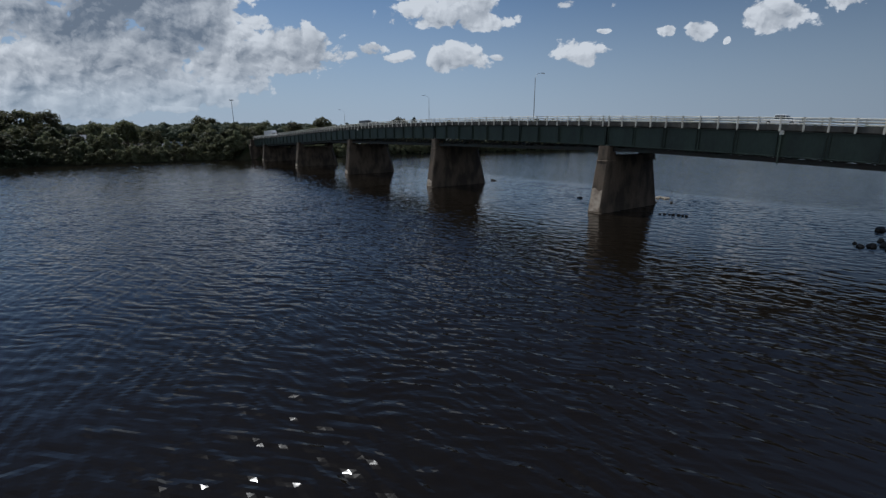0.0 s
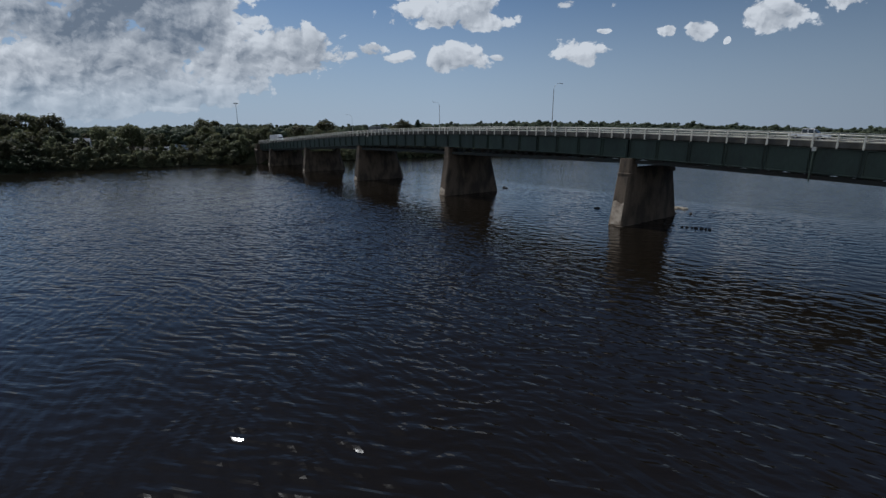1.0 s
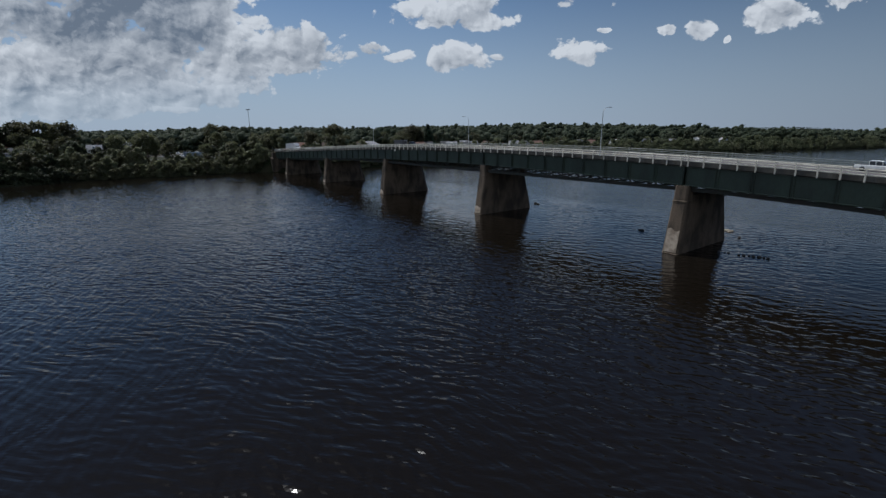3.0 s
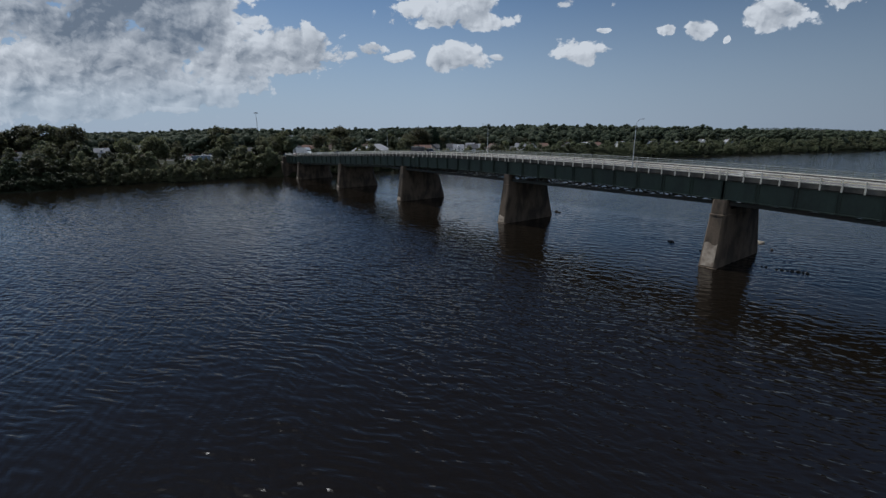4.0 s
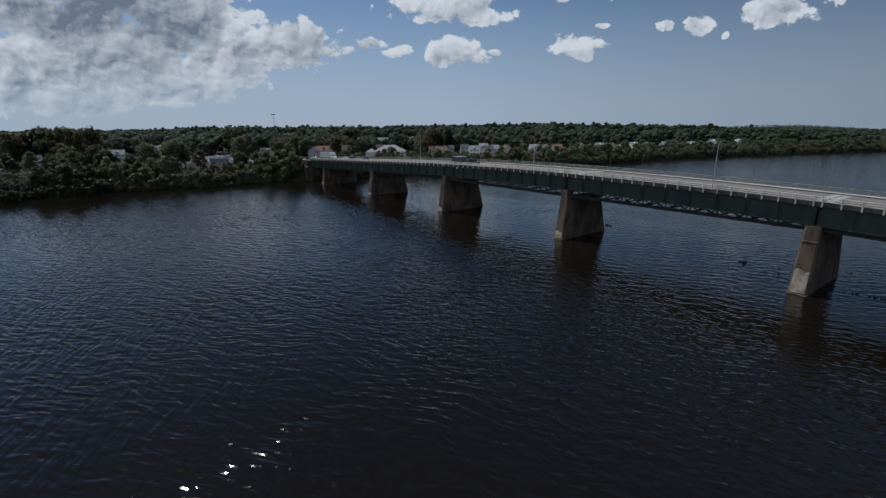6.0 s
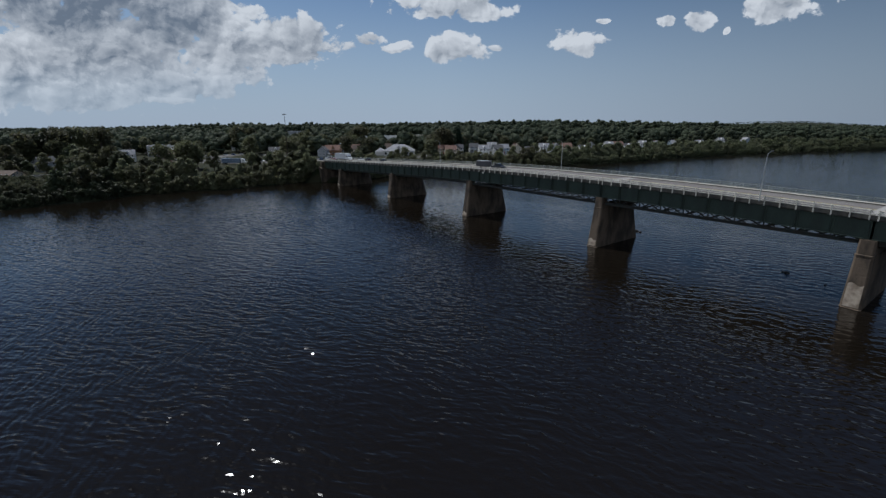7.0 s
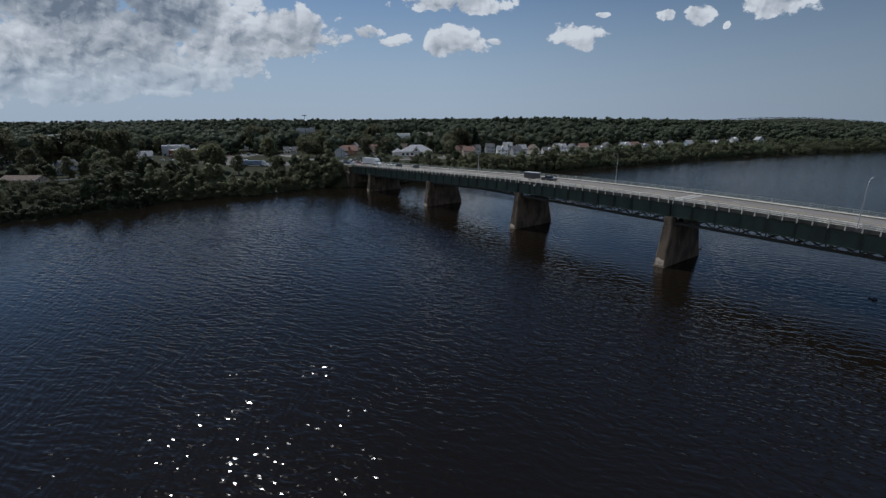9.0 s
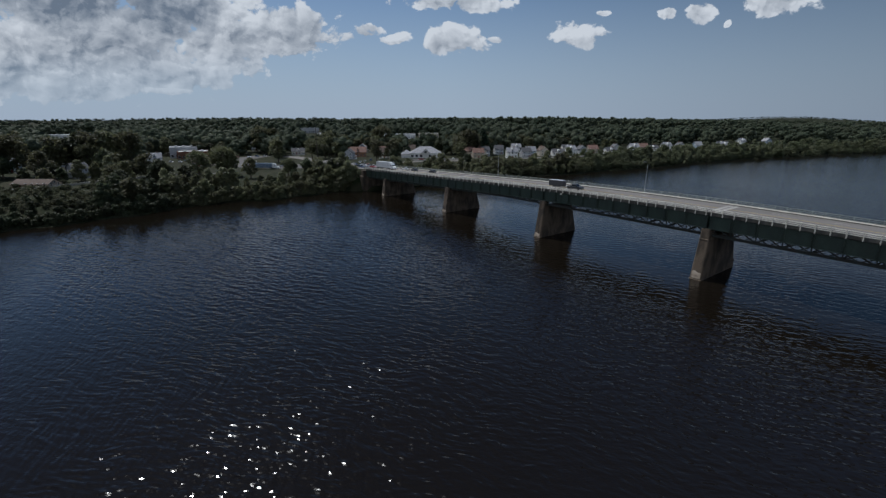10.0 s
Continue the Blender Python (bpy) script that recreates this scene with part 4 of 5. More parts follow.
TOWN_TREES = [tree_model("shade_tree", 40 + i, h, s, 2.2, 30, 2200, 0.60, LEAVES[(2, 0, 2, 0)[i]], "large rounded shade tree among the houses", "tree", TOWN_GROUP)
              for i, (h, s) in enumerate(((14.0, 6.0), (17.0, 7.0), (12.0, 5.5), (16.0, 5.8)))]
MODELS = BUSHES + SHADED_BUSHES + BANK_TREES + FAR_BANK + TOWN_TREES
tree_rng = random.Random(11)


def plant(model, x, y, size, sink=0.15, first=[]):
    """Sets a tree on the ground. The first use moves the model itself."""
    m = Matrix.Translation((x, y, float(ground_height(x, y)) - sink)) @ Matrix.Rotation(tree_rng.uniform(0, 6.28), 4, "Z")
    grown = (size * tree_rng.uniform(0.92, 1.08), size * tree_rng.uniform(0.92, 1.08), size)
    if model not in first:
        first.append(model)
        ob = model
        ob.matrix_basis = m
    else:
        ob = copy_thing(model, m)
    ob.scale = grown
    return ob


def bank_x(y):
    return float(np.interp(y, BANK_Y, BANK_X)) + 2.5 * math.sin(y * 0.09) + 1.5 * math.sin(y * 0.23 + 1)


def plant_banks():
    for near, far_, gap in ((1.2, 3.5, 2.4), (4.5, 8.5, 3.0)):     # undergrowth on the near shore
        y = -228.0
        while y < 62:
            if not -1.5 < y < 23.5:
                low = 0.8 if y < -118 else 1.05
                plant(tree_rng.choice(SHADED_BUSHES if y < -95 else BUSHES), bank_x(y) - tree_rng.uniform(near, far_), y, low * tree_rng.uniform(0.75, 1.15), 0.4)
            y += gap * tree_rng.uniform(0.7, 1.3)
    for near, far_, gap, chance in ((8, 13, 4.6, 1.0), (14, 21, 5.4, 0.9), (22, 34, 7.0, 0.7)):
        y = -228.0
        while y < 62:
            low = 0.58 if y < -122 else 0.6 if -64 < y < -30 else 0.8 if -30 < y < -18 else 1.0
            if not -4 < y < 26 and tree_rng.random() < (chance if y > -118 else chance * 0.55):
                # mostly the dark-leaved tree in the south, to paint the same cloud shadow
                plant(BANK_TREES[2] if y < -100 and tree_rng.random() < 0.7 else tree_rng.choice(BANK_TREES), bank_x(y) - tree_rng.uniform(near, far_), y, low * tree_rng.uniform(0.72, 1.12), 0.5)
            y += gap * tree_rng.uniform(0.7, 1.3)
    belt = []
    for near, far_, gap, lo, hi, start in ((1.2, 4.5, 4.6, 0.6, 0.85, 24), (6, 11, 5.2, 0.8, 1.08, 26), (12, 19, 6.5, 0.85, 1.18, 60), (20, 30, 8.0, 0.85, 1.2, 270)):
        y = float(start)                                      # the belt beyond the bridge
        while y < 760:
            x, model, size = bank_x(y) - tree_rng.uniform(near, far_), tree_rng.choice(FAR_BANK), tree_rng.uniform(lo, hi)
            if y < 190:
                plant(model, x, y, size, 0.5)
            else:
                belt.append((model, x, y, size))
            y += gap * tree_rng.uniform(0.7, 1.3) * (1.0 if y < 420 else 1.3)
    thicket("tree_belt", belt, "dense belt of leafy trees along the far shore", "trees")
    # rank scrub on the flat behind the shore
    scrub = []
    forms = [crown_shape(90 + i, 4.6, 3.6, -0.6, 9, 300, 0.62, "bush") for i in range(3)]
    for _ in range(900):
        y = tree_rng.uniform(-235, -62)
        x = bank_x(y) - 12 - 82 * tree_rng.random() ** 1.3
        if all((x - a) ** 2 + (y - b) ** 2 > (r - 2) ** 2 for a, b, r in CLEAR):
            scrub.append((tree_rng.choice(forms), x, y, tree_rng.uniform(0.25, 0.72)))
    thicket("scrub", scrub, "rank olive scrub and saplings on the flat behind the shore", "scrub", SCRUB)


def thicket(name, plants, label, category, mat=BELT):
    """Many crowns in one mesh, where nobody could count them."""
    verts, faces, base = [], [], 0
    for model, x, y, size in plants:
        if isinstance(model, tuple):
            v, shape = model[0] * size, model[1]
        else:
            me = [c for c in model.children if c.name.startswith("crown")][0].data
            v = np.empty(len(me.vertices) * 3)
            me.vertices.foreach_get("co", v)
            v, shape = v.reshape(-1, 3) * size, [tuple(f.vertices) for f in me.polygons]
        a = tree_rng.uniform(0, 6.28)
        verts.append(np.stack([v[:, 0] * math.cos(a) - v[:, 1] * math.sin(a) + x, v[:, 0] * math.sin(a) + v[:, 1] * math.cos(a) + y, v[:, 2] + float(ground_height(x, y)) - 0.4], 1))
        faces += [[k + base for k in f] for f in shape]
        base += len(v)
    tagged(new(name, mesh_from(name, np.concatenate(verts).tolist(), faces, mat)), label, category, kind="stuff")


# places kept free of trees: x, y, radius
CLEAR = [(-262, 11, 18), (-280, 25, 26), (-310, 30, 22), (-350, 40, 20), (-305, 60, 14), (-345, -12, 18), (-360, -28, 16), (-440, -15, 20), (-425, -30, 14), (-405, -62, 12), (-335, -25, 14), (-326, -68, 8),
         (-318, -125, 7), (-330, -100, 7), (-336, -85, 7)]
# lawns and yards before the buildings, open towards the river: x, y, half width, length
YARDS = [(-488, -62, 15, 100), (-462, -53, 14, 90), (-388, -52, 13, 70), (-412, -84, 8, 70), (-335, -25, 12, 50), (-440, -15, 22, 80), (-450, 40, 9, 90), (-318, -145, 12, 60), (-345, -129, 8, 50),
         (-397, 78, 12, 110), (-402, 105, 8, 90), (-352, 124, 22, 90), (-442, 106, 9, 120), (-876, -144, 26, 260), (-758, -134, 14, 180), (-634, 221, 24, 160), (-602, 262, 16, 160), (-581, 290, 16, 160), (-796, 187, 16, 200), (-649, 144, 14, 150)]


def free(x, y, pad=0.0):
    for a, b, half, deep in YARDS:
        d = Vector((-4 - a, -120 - b)).normalized()
        along, across = (x - a) * d.x + (y - b) * d.y, abs((x - a) * d.y - (y - b) * d.x)
        if -half < along < deep and across < half + pad * 0.5:
            return False
    return all((x - a) ** 2 + (y - b) ** 2 > (r + pad) ** 2 for a, b, r in CLEAR)


def plant_town():
    n = 0
    while n < 340:
        turn, r = radians(tree_rng.uniform(18, 108)), 250 + 330 * tree_rng.random() ** 0.8
        x, y = -3 - r * math.sin(turn), -120 + r * math.cos(turn)
        inland = bank_x(y) - x
        if inland < 34 or not free(x, y, 4.0) or (abs(y - 11) < 17 and x > -360):
            continue
        if inland < 112 and y > 125:
            continue
        plant(tree_rng.choice(TOWN_TREES), x, y, tree_rng.uniform(0.6, 1.12))
        n += 1


def far_woods():
    """Woods on the rising land behind the town, too many to count."""
    forms = []
    for i in range(9):
        h, s = ((15, 7.4), (17, 8.0), (13, 6.8))[i % 3]
        lobes, leaves, size = ((9, 170, 0.62), (7, 80, 0.80), (5, 36, 1.0))[i // 3]
        forms.append(crown_shape(70 + i, h, s, 2.0, lobes, leaves, size, "round", cores=0.92, fringe=(0.84, 1.04)))
    rng = np.random.default_rng(21)
    for lo, hi, count in ((430, 800, 1150), (800, 1350, 1750), (1350, 3400, 1500), (3400, 4300, 500)):
        verts, faces, base, n = [], [], 0, 0
        while n < count:
            r = math.sqrt(rng.uniform(lo ** 2, hi ** 2))
            turn = radians(rng.uniform(6, 106) if lo < 3400 else rng.uniform(9, 26))
            x, y = -3 - r * math.sin(turn), -120 + r * math.cos(turn)
            if np.interp(y, BANK_Y, BANK_X) - x < (118 if 120 < y < 640 else 16) or not free(x, y, 5):
                continue
            v, f = forms[rng.integers(3) + (0 if hi < 801 else 3 if hi < 1400 else 6)]
            a, s = rng.uniform(0, 6.28), rng.uniform(*((0.72, 1.45) if hi < 801 else (0.62, 1.32) if hi < 1400 else (0.85, 1.12))) * (1.0 if hi < 801 else 1.2 if hi < 1400 else 1.7 if hi < 3500 else 0.8)
            c, d = math.cos(a) * s, math.sin(a) * s
            p = np.stack([v[:, 0] * c - v[:, 1] * d + x, v[:, 0] * d + v[:, 1] * c + y, v[:, 2] * s * (1.0 if hi < 801 else 0.85 if hi < 1400 else 0.62) + float(ground_height(x, y)) - 0.5], 1)
            verts.append(p)
            faces += [[i + base for i in q] for q in f]
            base += len(v)
            n += 1
        ob = new("woods", mesh_from("woods", np.concatenate(verts).tolist(), faces, WOODS))
        ob.data.shade_smooth()
        tagged(ob, "dense dark green deciduous woods on rising land", "woods", kind="stuff")

# ---- houses ----
WALLS = [siding("white_siding", (0.72, 0.71, 0.68)), siding("cream_siding", (0.58, 0.52, 0.42)), siding("grey_siding", (0.38, 0.39, 0.40)), siding("blue_grey_siding", (0.30, 0.36, 0.42)), siding("tan_siding", (0.45, 0.37, 0.28))]
ROOFS = [shingles("charcoal_shingles", (0.10, 0.10, 0.105)), shingles("brown_shingles", (0.11, 0.080, 0.062)), shingles("pale_grey_shingles", (0.30, 0.30, 0.31)), shingles("red_brown_shingles", (0.22, 0.13, 0.10))]
BRICK = material("red_brick", (0.156, 0.072, 0.048), (0.120, 0.054, 0.036), rough=0.9, scale=0.8, fine=6.0, bump=0.4, stretch=(1, 1, 4.0), place="object")
ORANGE = material("orange_brick", (0.288, 0.160, 0.088), (0.224, 0.120, 0.072), rough=0.9, scale=0.8, fine=6.0, bump=0.4, stretch=(1, 1, 4.0), place="object")
TRIM = paint("white_trim", (0.75, 0.75, 0.73), 0.5)
FLATROOF = material("pale_membrane_roof", (0.62, 0.62, 0.60), (0.48, 0.48, 0.47), rough=0.8, scale=0.15, fine=2.0, bump=0.1, place="object")


def window_on(parent, x, y, z, w, h, side):
    """A framed window on a wall; side: which way it faces, 'y' minus, 'Y' plus, 'x' minus, 'X' plus."""
    turn = {"y": 0, "X": 90, "Y": 180, "x": 270}[side]
    m = pose(x, y, z, 0, 0, turn)
    bm = bmesh.new()
    for lo, hi in (((-w / 2 - 0.09, -0.07, -0.09), (w / 2 + 0.09, 0.02, 0.0)), ((-w / 2 - 0.09, -0.07, h), (w / 2 + 0.09, 0.02, h + 0.1)), ((-w / 2 - 0.09, -0.07, 0), (-w / 2, 0.02, h)),
                   ((w / 2, -0.07, 0), (w / 2 + 0.09, 0.02, h)), ((-w / 2, -0.05, h / 2 - 0.03), (w / 2, 0.02, h / 2 + 0.03))):
        box(bm, lo, hi, m)
    win = part("window", bm, TRIM, parent)
    bm = bmesh.new()
    box(bm, (-w / 2, -0.025, 0), (w / 2, 0.01, h), m)
    part("pane", bm, GLASS, win)
    return win


def gable_house(w, d, h, rise, wall, roof, label, storeys=2, dormer=False, chimney=True, porch=True):
    """A house with its gable ends at x minus and plus; w along the ridge, d across it."""
    house = tagged(new("house"), label, "house", "houses along the shore")
    bm = bmesh.new()
    loft(bm, [[(x, -d / 2, -1.0), (x, d / 2, -1.0), (x, d / 2, h), (x, 0, h + rise), (x, -d / 2, h)] for x in (-w / 2, w / 2)])
    part("wall", bm, wall, house)
    bm = bmesh.new()
    o, t = 0.45, 0.22
    slope = rise / (d / 2)
    for s in (-1, 1):
        loft(bm, [[(x, s * (d / 2 + o), h - slope * o + 0.03), (x, 0, h + rise + 0.03), (x, 0, h + rise + t + 0.03), (x, s * (d / 2 + o), h - slope * o + t + 0.03)] for x in (-w / 2 - o, w / 2 + o)])
    roof_ob = part("roof", bm, roof, house)
    if chimney:
        bm = bmesh.new()
        box(bm, (w * 0.2, 0.3, h + rise - 1.0), (w * 0.2 + 0.7, 1.0, h + rise + 1.0))
        box(bm, (w * 0.2 - 0.08, 0.22, h + rise + 0.85), (w * 0.2 + 0.78, 1.08, h + rise + 1.05))
        part("chimney", bm, BRICK, roof_ob)
    if dormer:
        bm = bmesh.new()
        loft(bm, [[(-1.1, y, h + 0.5), (1.1, y, h + 0.5), (1.1, y, h + rise * 0.62), (0, y, h + rise * 0.95), (-1.1, y, h + rise * 0.62)] for y in (-d / 2 + 0.7, -0.4)])
        part("dormer", bm, wall, roof_ob)
        window_on(house, 0, -d / 2 + 0.69, h + 0.75, 0.9, 1.0, "y")
    for k in range(storeys):
        z = 1.0 + 2.8 * k
        for i in range(int(w // 3)):
            x = (i + 0.5) * w / int(w // 3) - w / 2
            if not (k == 0 and i == 1):
                window_on(house, x, -d / 2, z, 0.95, 1.4, "y")
            window_on(house, x, d / 2, z, 0.95, 1.4, "Y")
        for y in (-d / 4, d / 4):
            window_on(house, w / 2, y, z, 0.9, 1.4, "X")
            window_on(house, -w / 2, y, z, 0.9, 1.4, "x")
    window_on(house, w / 2, 0, h + 0.4, 0.8, 1.0, "X")
    n = int(w // 3)
    bm = bmesh.new()
    x = 1.5 * w / n - w / 2
    box(bm, (x - 0.5, -d / 2 - 0.06, 0), (x + 0.5, -d / 2 + 0.02, 2.1))
    part("door", bm, paint("dark_red_door", (0.22, 0.05, 0.04)), house)
    if porch:
        bm = bmesh.new()
        box(bm, (-w / 2 + 0.3, -d / 2 - 2.0, 2.5), (w / 2 - 0.3, -d / 2, 2.68))
        for xx in (-w / 2 + 0.45, -w / 6, w / 6, w / 2 - 0.45):
            box(bm, (xx - 0.07, -d / 2 - 1.9, 0), (xx + 0.07, -d / 2 - 1.76, 2.5))
        box(bm, (-w / 2 + 0.3, -d / 2 - 2.0, -1.0), (w / 2 - 0.3, -d / 2, 0.1))
        part("porch", bm, TRIM, house)
    return house


def flat_building(w, d, h, wall, roof, label, name="commercial_building"):
    """A low commercial block with a parapet, roof units and a window band."""
    b = tagged(new(name), label, "building", "commercial buildings")
    bm = bmesh.new()
    box(bm, (-w / 2, -d / 2, -1.5), (w / 2, d / 2, h))
    for lo, hi in (((-w / 2, -d / 2, h), (w / 2, -d / 2 + 0.3, h + 0.5)), ((-w / 2, d / 2 - 0.3, h), (w / 2, d / 2, h + 0.5)), ((-w / 2, -d / 2 + 0.3, h), (-w / 2 + 0.3, d / 2 - 0.3, h + 0.5)), ((w / 2 - 0.3, -d / 2 + 0.3, h), (w / 2, d / 2 - 0.3, h + 0.5))):
        box(bm, lo, hi)
    part("wall", bm, wall, b)
    bm = bmesh.new()
    box(bm, (-w / 2 + 0.3, -d / 2 + 0.3, h + 0.01), (w / 2 - 0.3, d / 2 - 0.3, h + 0.12))
    roof_ob = part("roof", bm, roof, b)
    for i in range(3):
        bm = bmesh.new()
        x = -w * 0.3 + i * w * 0.28
        box(bm, (x, -1.2 + i * 0.7, h + 0.12), (x + 2.0, 0.6 + i * 0.7, h + 1.3))
        part("roof_unit", bm, GALV, roof_ob)
    n = int(w // 3.4)
    for i in range(n):
        x = (i + 0.5) * w / n - w / 2
        window_on(b, x, -d / 2, 0.9, 1.7, 1.9, "y")
    for i in range(int(d // 4)):
        window_on(b, w / 2, (i + 0.5) * d / int(d // 4) - d / 2, 0.9, 1.5, 1.7, "X")
    return b


def hip_roof(bm, x0, x1, y0, y1, z, rise, over=0.6):
    x0, x1, y0, y1 = x0 - over, x1 + over, y0 - over, y1 + over
    r = min(x1 - x0, y1 - y0) / 2
    if x1 - x0 >= y1 - y0:
        ridge = [(x0 + r, (y0 + y1) / 2), (x1 - r, (y0 + y1) / 2)]
    else:
        ridge = [((x0 + x1) / 2, y0 + r), ((x0 + x1) / 2, y1 - r)]
    low = [bm.verts.new(p) for p in ((x0, y0, z), (x1, y0, z), (x1, y1, z), (x0, y1, z))]
    a, b = (bm.verts.new((*p, z + rise)) for p in ridge)
    if x1 - x0 >= y1 - y0:
        fs = [(low[0], low[1], b, a), (low[1], low[2], b), (low[2], low[3], a, b), (low[3], low[0], a)]
    else:
        fs = [(low[0], low[1], a), (low[1], low[2], b, a), (low[2], low[3], b), (low[3], low[0], a, b)]
    for f in fs + [tuple(low[::-1])]:
        bm.faces.new(f)


def pavilion():
    """The white restaurant by the bridge's end: a wide hipped roof with a cross gable and a low wing."""
    b = tagged(new("restaurant"), "white single-storey building with wide pale grey hipped roofs", "building")
    bm = bmesh.new()
    box(bm, (-14, -9, -1.0), (14, 9, 4.2))
    box(bm, (-22, -6, -1.0), (-14, 6, 3.4))
    part("wall", bm, WALLS[0], b)
    for ext in ((-14, 14, -9, 9, 4.2, 5.6), (-22, -13, -6, 6, 3.4, 3.2)):
        bm = bmesh.new()
        hip_roof(bm, *ext)
        part("roof", bm, ROOFS[2], b)
    bm = bmesh.new()
    loft(bm, [[(-3.6, y, 4.1), (3.6, y, 4.1), (0, y, 8.4)] for y in (-10.6, -2.0)])
    part("front_gable", bm, WALLS[0], b, "white gable over the entrance")
    bm = bmesh.new()
    for s in (-1, 1):
        loft(bm, [[(s * 4.1, y, 3.75), (0, y, 8.55), (0, y, 8.8), (s * 4.1, y, 4.0)] for y in (-11.0, -2.0)])
    part("gable_roof", bm, ROOFS[2], b)
    for i in range(7):
        if i != 3:
            window_on(b, -12 + i * 4, -9, 0.8, 2.2, 2.2, "y")
    for y in (-5, 0, 5):
        window_on(b, 14, y, 0.8, 2.0, 2.2, "X")
    window_on(b, 0, -10.6, 4.6, 2.0, 1.8, "y")
    return b


def settle(ob, x, y, turn, sink=0.0):
    ob.matrix_basis = pose(x, y, float(ground_height(x, y)) - sink, 0, 0, turn)
    return ob


def build_town():
    rng = random.Random(5)
    kinds = [gable_house(9.5, 8.0, 5.4, 3.4, WALLS[0], ROOFS[2], "white two-storey house with a pale grey gable roof", dormer=True),
             gable_house(10.5, 8.5, 5.0, 3.8, WALLS[1], ROOFS[1], "cream two-storey house with a brown gable roof"),
             gable_house(8.5, 8.0, 5.4, 3.2, WALLS[2], ROOFS[0], "grey two-storey house with a dark gable roof"),
             gable_house(12.0, 8.0, 3.2, 3.0, WALLS[0], ROOFS[0], "low white cottage with a charcoal roof", storeys=1, dormer=True),
             gable_house(9.0, 8.5, 5.2, 3.6, WALLS[3], ROOFS[2], "blue-grey house with a pale gable roof"),
             gable_house(10.0, 8.0, 5.0, 3.4, WALLS[4], ROOFS[3], "tan house with a red-brown gable roof", porch=False)]
    used = set()

    def put(k, x, y, turn):
        m = pose(x, y, float(ground_height(x, y)), 0, 0, turn)
        CLEAR.append((x, y, 8.5))
        if k in used:
            return copy_thing(kinds[k], m)
        used.add(k)
        kinds[k].matrix_basis = m
        return kinds[k]
    # the row of houses behind the belt of trees
    row = [(5, -318, 158, 60), (1, -330, 172, 150), (0, -300, 183, 55), (2, -296, 197, 60), (4, -303, 211, 62), (1, -299, 224, 150), (3, -292, 238, 60), (0, -290, 254, 62), (2, -287, 268, 150),
           (5, -286, 284, 62), (3, -276, 300, 64), (2, -284, 322, 150), (0, -274, 340, 64), (5, -273, 356, 64), (3, -272, 374, 66), (0, -266, 393, 66), (2, -260, 412, 150), (4, -252, 436, 68), (0, -232, 456, 68),
           (3, -262, 520, 70), (0, -255, 566, 70), (4, -240, 610, 150)]
    for k, x, y, turn in row:
        put(k, x, y, turn + rng.uniform(-5, 5))
    for k, x, y, turn in [(2, -340, 205, 60), (0, -345, 235, 60), (5, -338, 262, 150), (3, -330, 300, 62), (1, -350, 176, 60), (5, -337, 164, 58), (2, -331, 178, 62)]:
        put(k, x, y, turn)
    # houses on the near side of the road and in the streets behind it
    for k, x, y, turn in [(0, -412, -84, 82), (2, -438, -139, 100), (4, -412, -164, 90), (2, -352, -129, 120), (5, -402, 105, 60), (4, -442, 106, 150), (1, -372, 92, 60), (3, -450, 40, 70), (0, -470, 66, 60), (5, -418, -108, 80), (0, -649, 144, 150),
                          (1, -395, 135, 60), (2, -378, 60, 140), (0, -520, 20, 70), (1, -560, -60, 80)]:
        put(k, x, y, turn)
    settle(pavilion(), -352, 124, 55)
    orange = gable_house(15, 11, 4.4, 4.4, ORANGE, ROOFS[3], "orange brick house with a red-brown roof", storeys=1, dormer=True, porch=False)
    settle(orange, -397, 78, 62)
    settle(flat_building(22, 22, 9.0, WALLS[2], ROOFS[2], "grey commercial block with a pale flat roof"), -484, -54, 82)
    settle(flat_building(24, 16, 6.0, BRICK, FLATROOF, "red brick commercial block with a pale flat roof"), -462, -50, 78)
    low = gable_house(22, 13, 3.4, 4.2, WALLS[4], ROOFS[1], "long low building with a brown shingled roof", storeys=1, chimney=False, porch=False)
    settle(low, -388, -52, 80)
    barn = gable_house(19, 9, 1.9, 2.0, WALLS[4], ROOFS[1], "long low shed with a dark brown shingled roof", storeys=1, chimney=False, porch=False)
    settle(barn, -318, -146, 52)
    settle(flat_building(52, 22, 6.0, WALLS[0], FLATROOF, "long white warehouse with a flat pale roof"), -876, -144, 88)
    settle(flat_building(24, 16, 5.5, WALLS[0], FLATROOF, "white warehouse with a flat pale roof"), -758, -134, 88)
    settle(flat_building(44, 20, 6.0, WALLS[0], FLATROOF, "long white store with a flat pale roof"), -634, 221, 58)
    settle(flat_building(30, 18, 6.0, WALLS[0], FLATROOF, "white store with a flat pale roof"), -602, 262, 56)
    settle(flat_building(30, 16, 7.0, WALLS[1], FLATROOF, "pale store building with a flat roof"), -581, 290, 55)
    settle(flat_building(32, 18, 8.0, WALLS[2], ROOFS[2], "grey block with a pale grey roof"), -796, 187, 68)


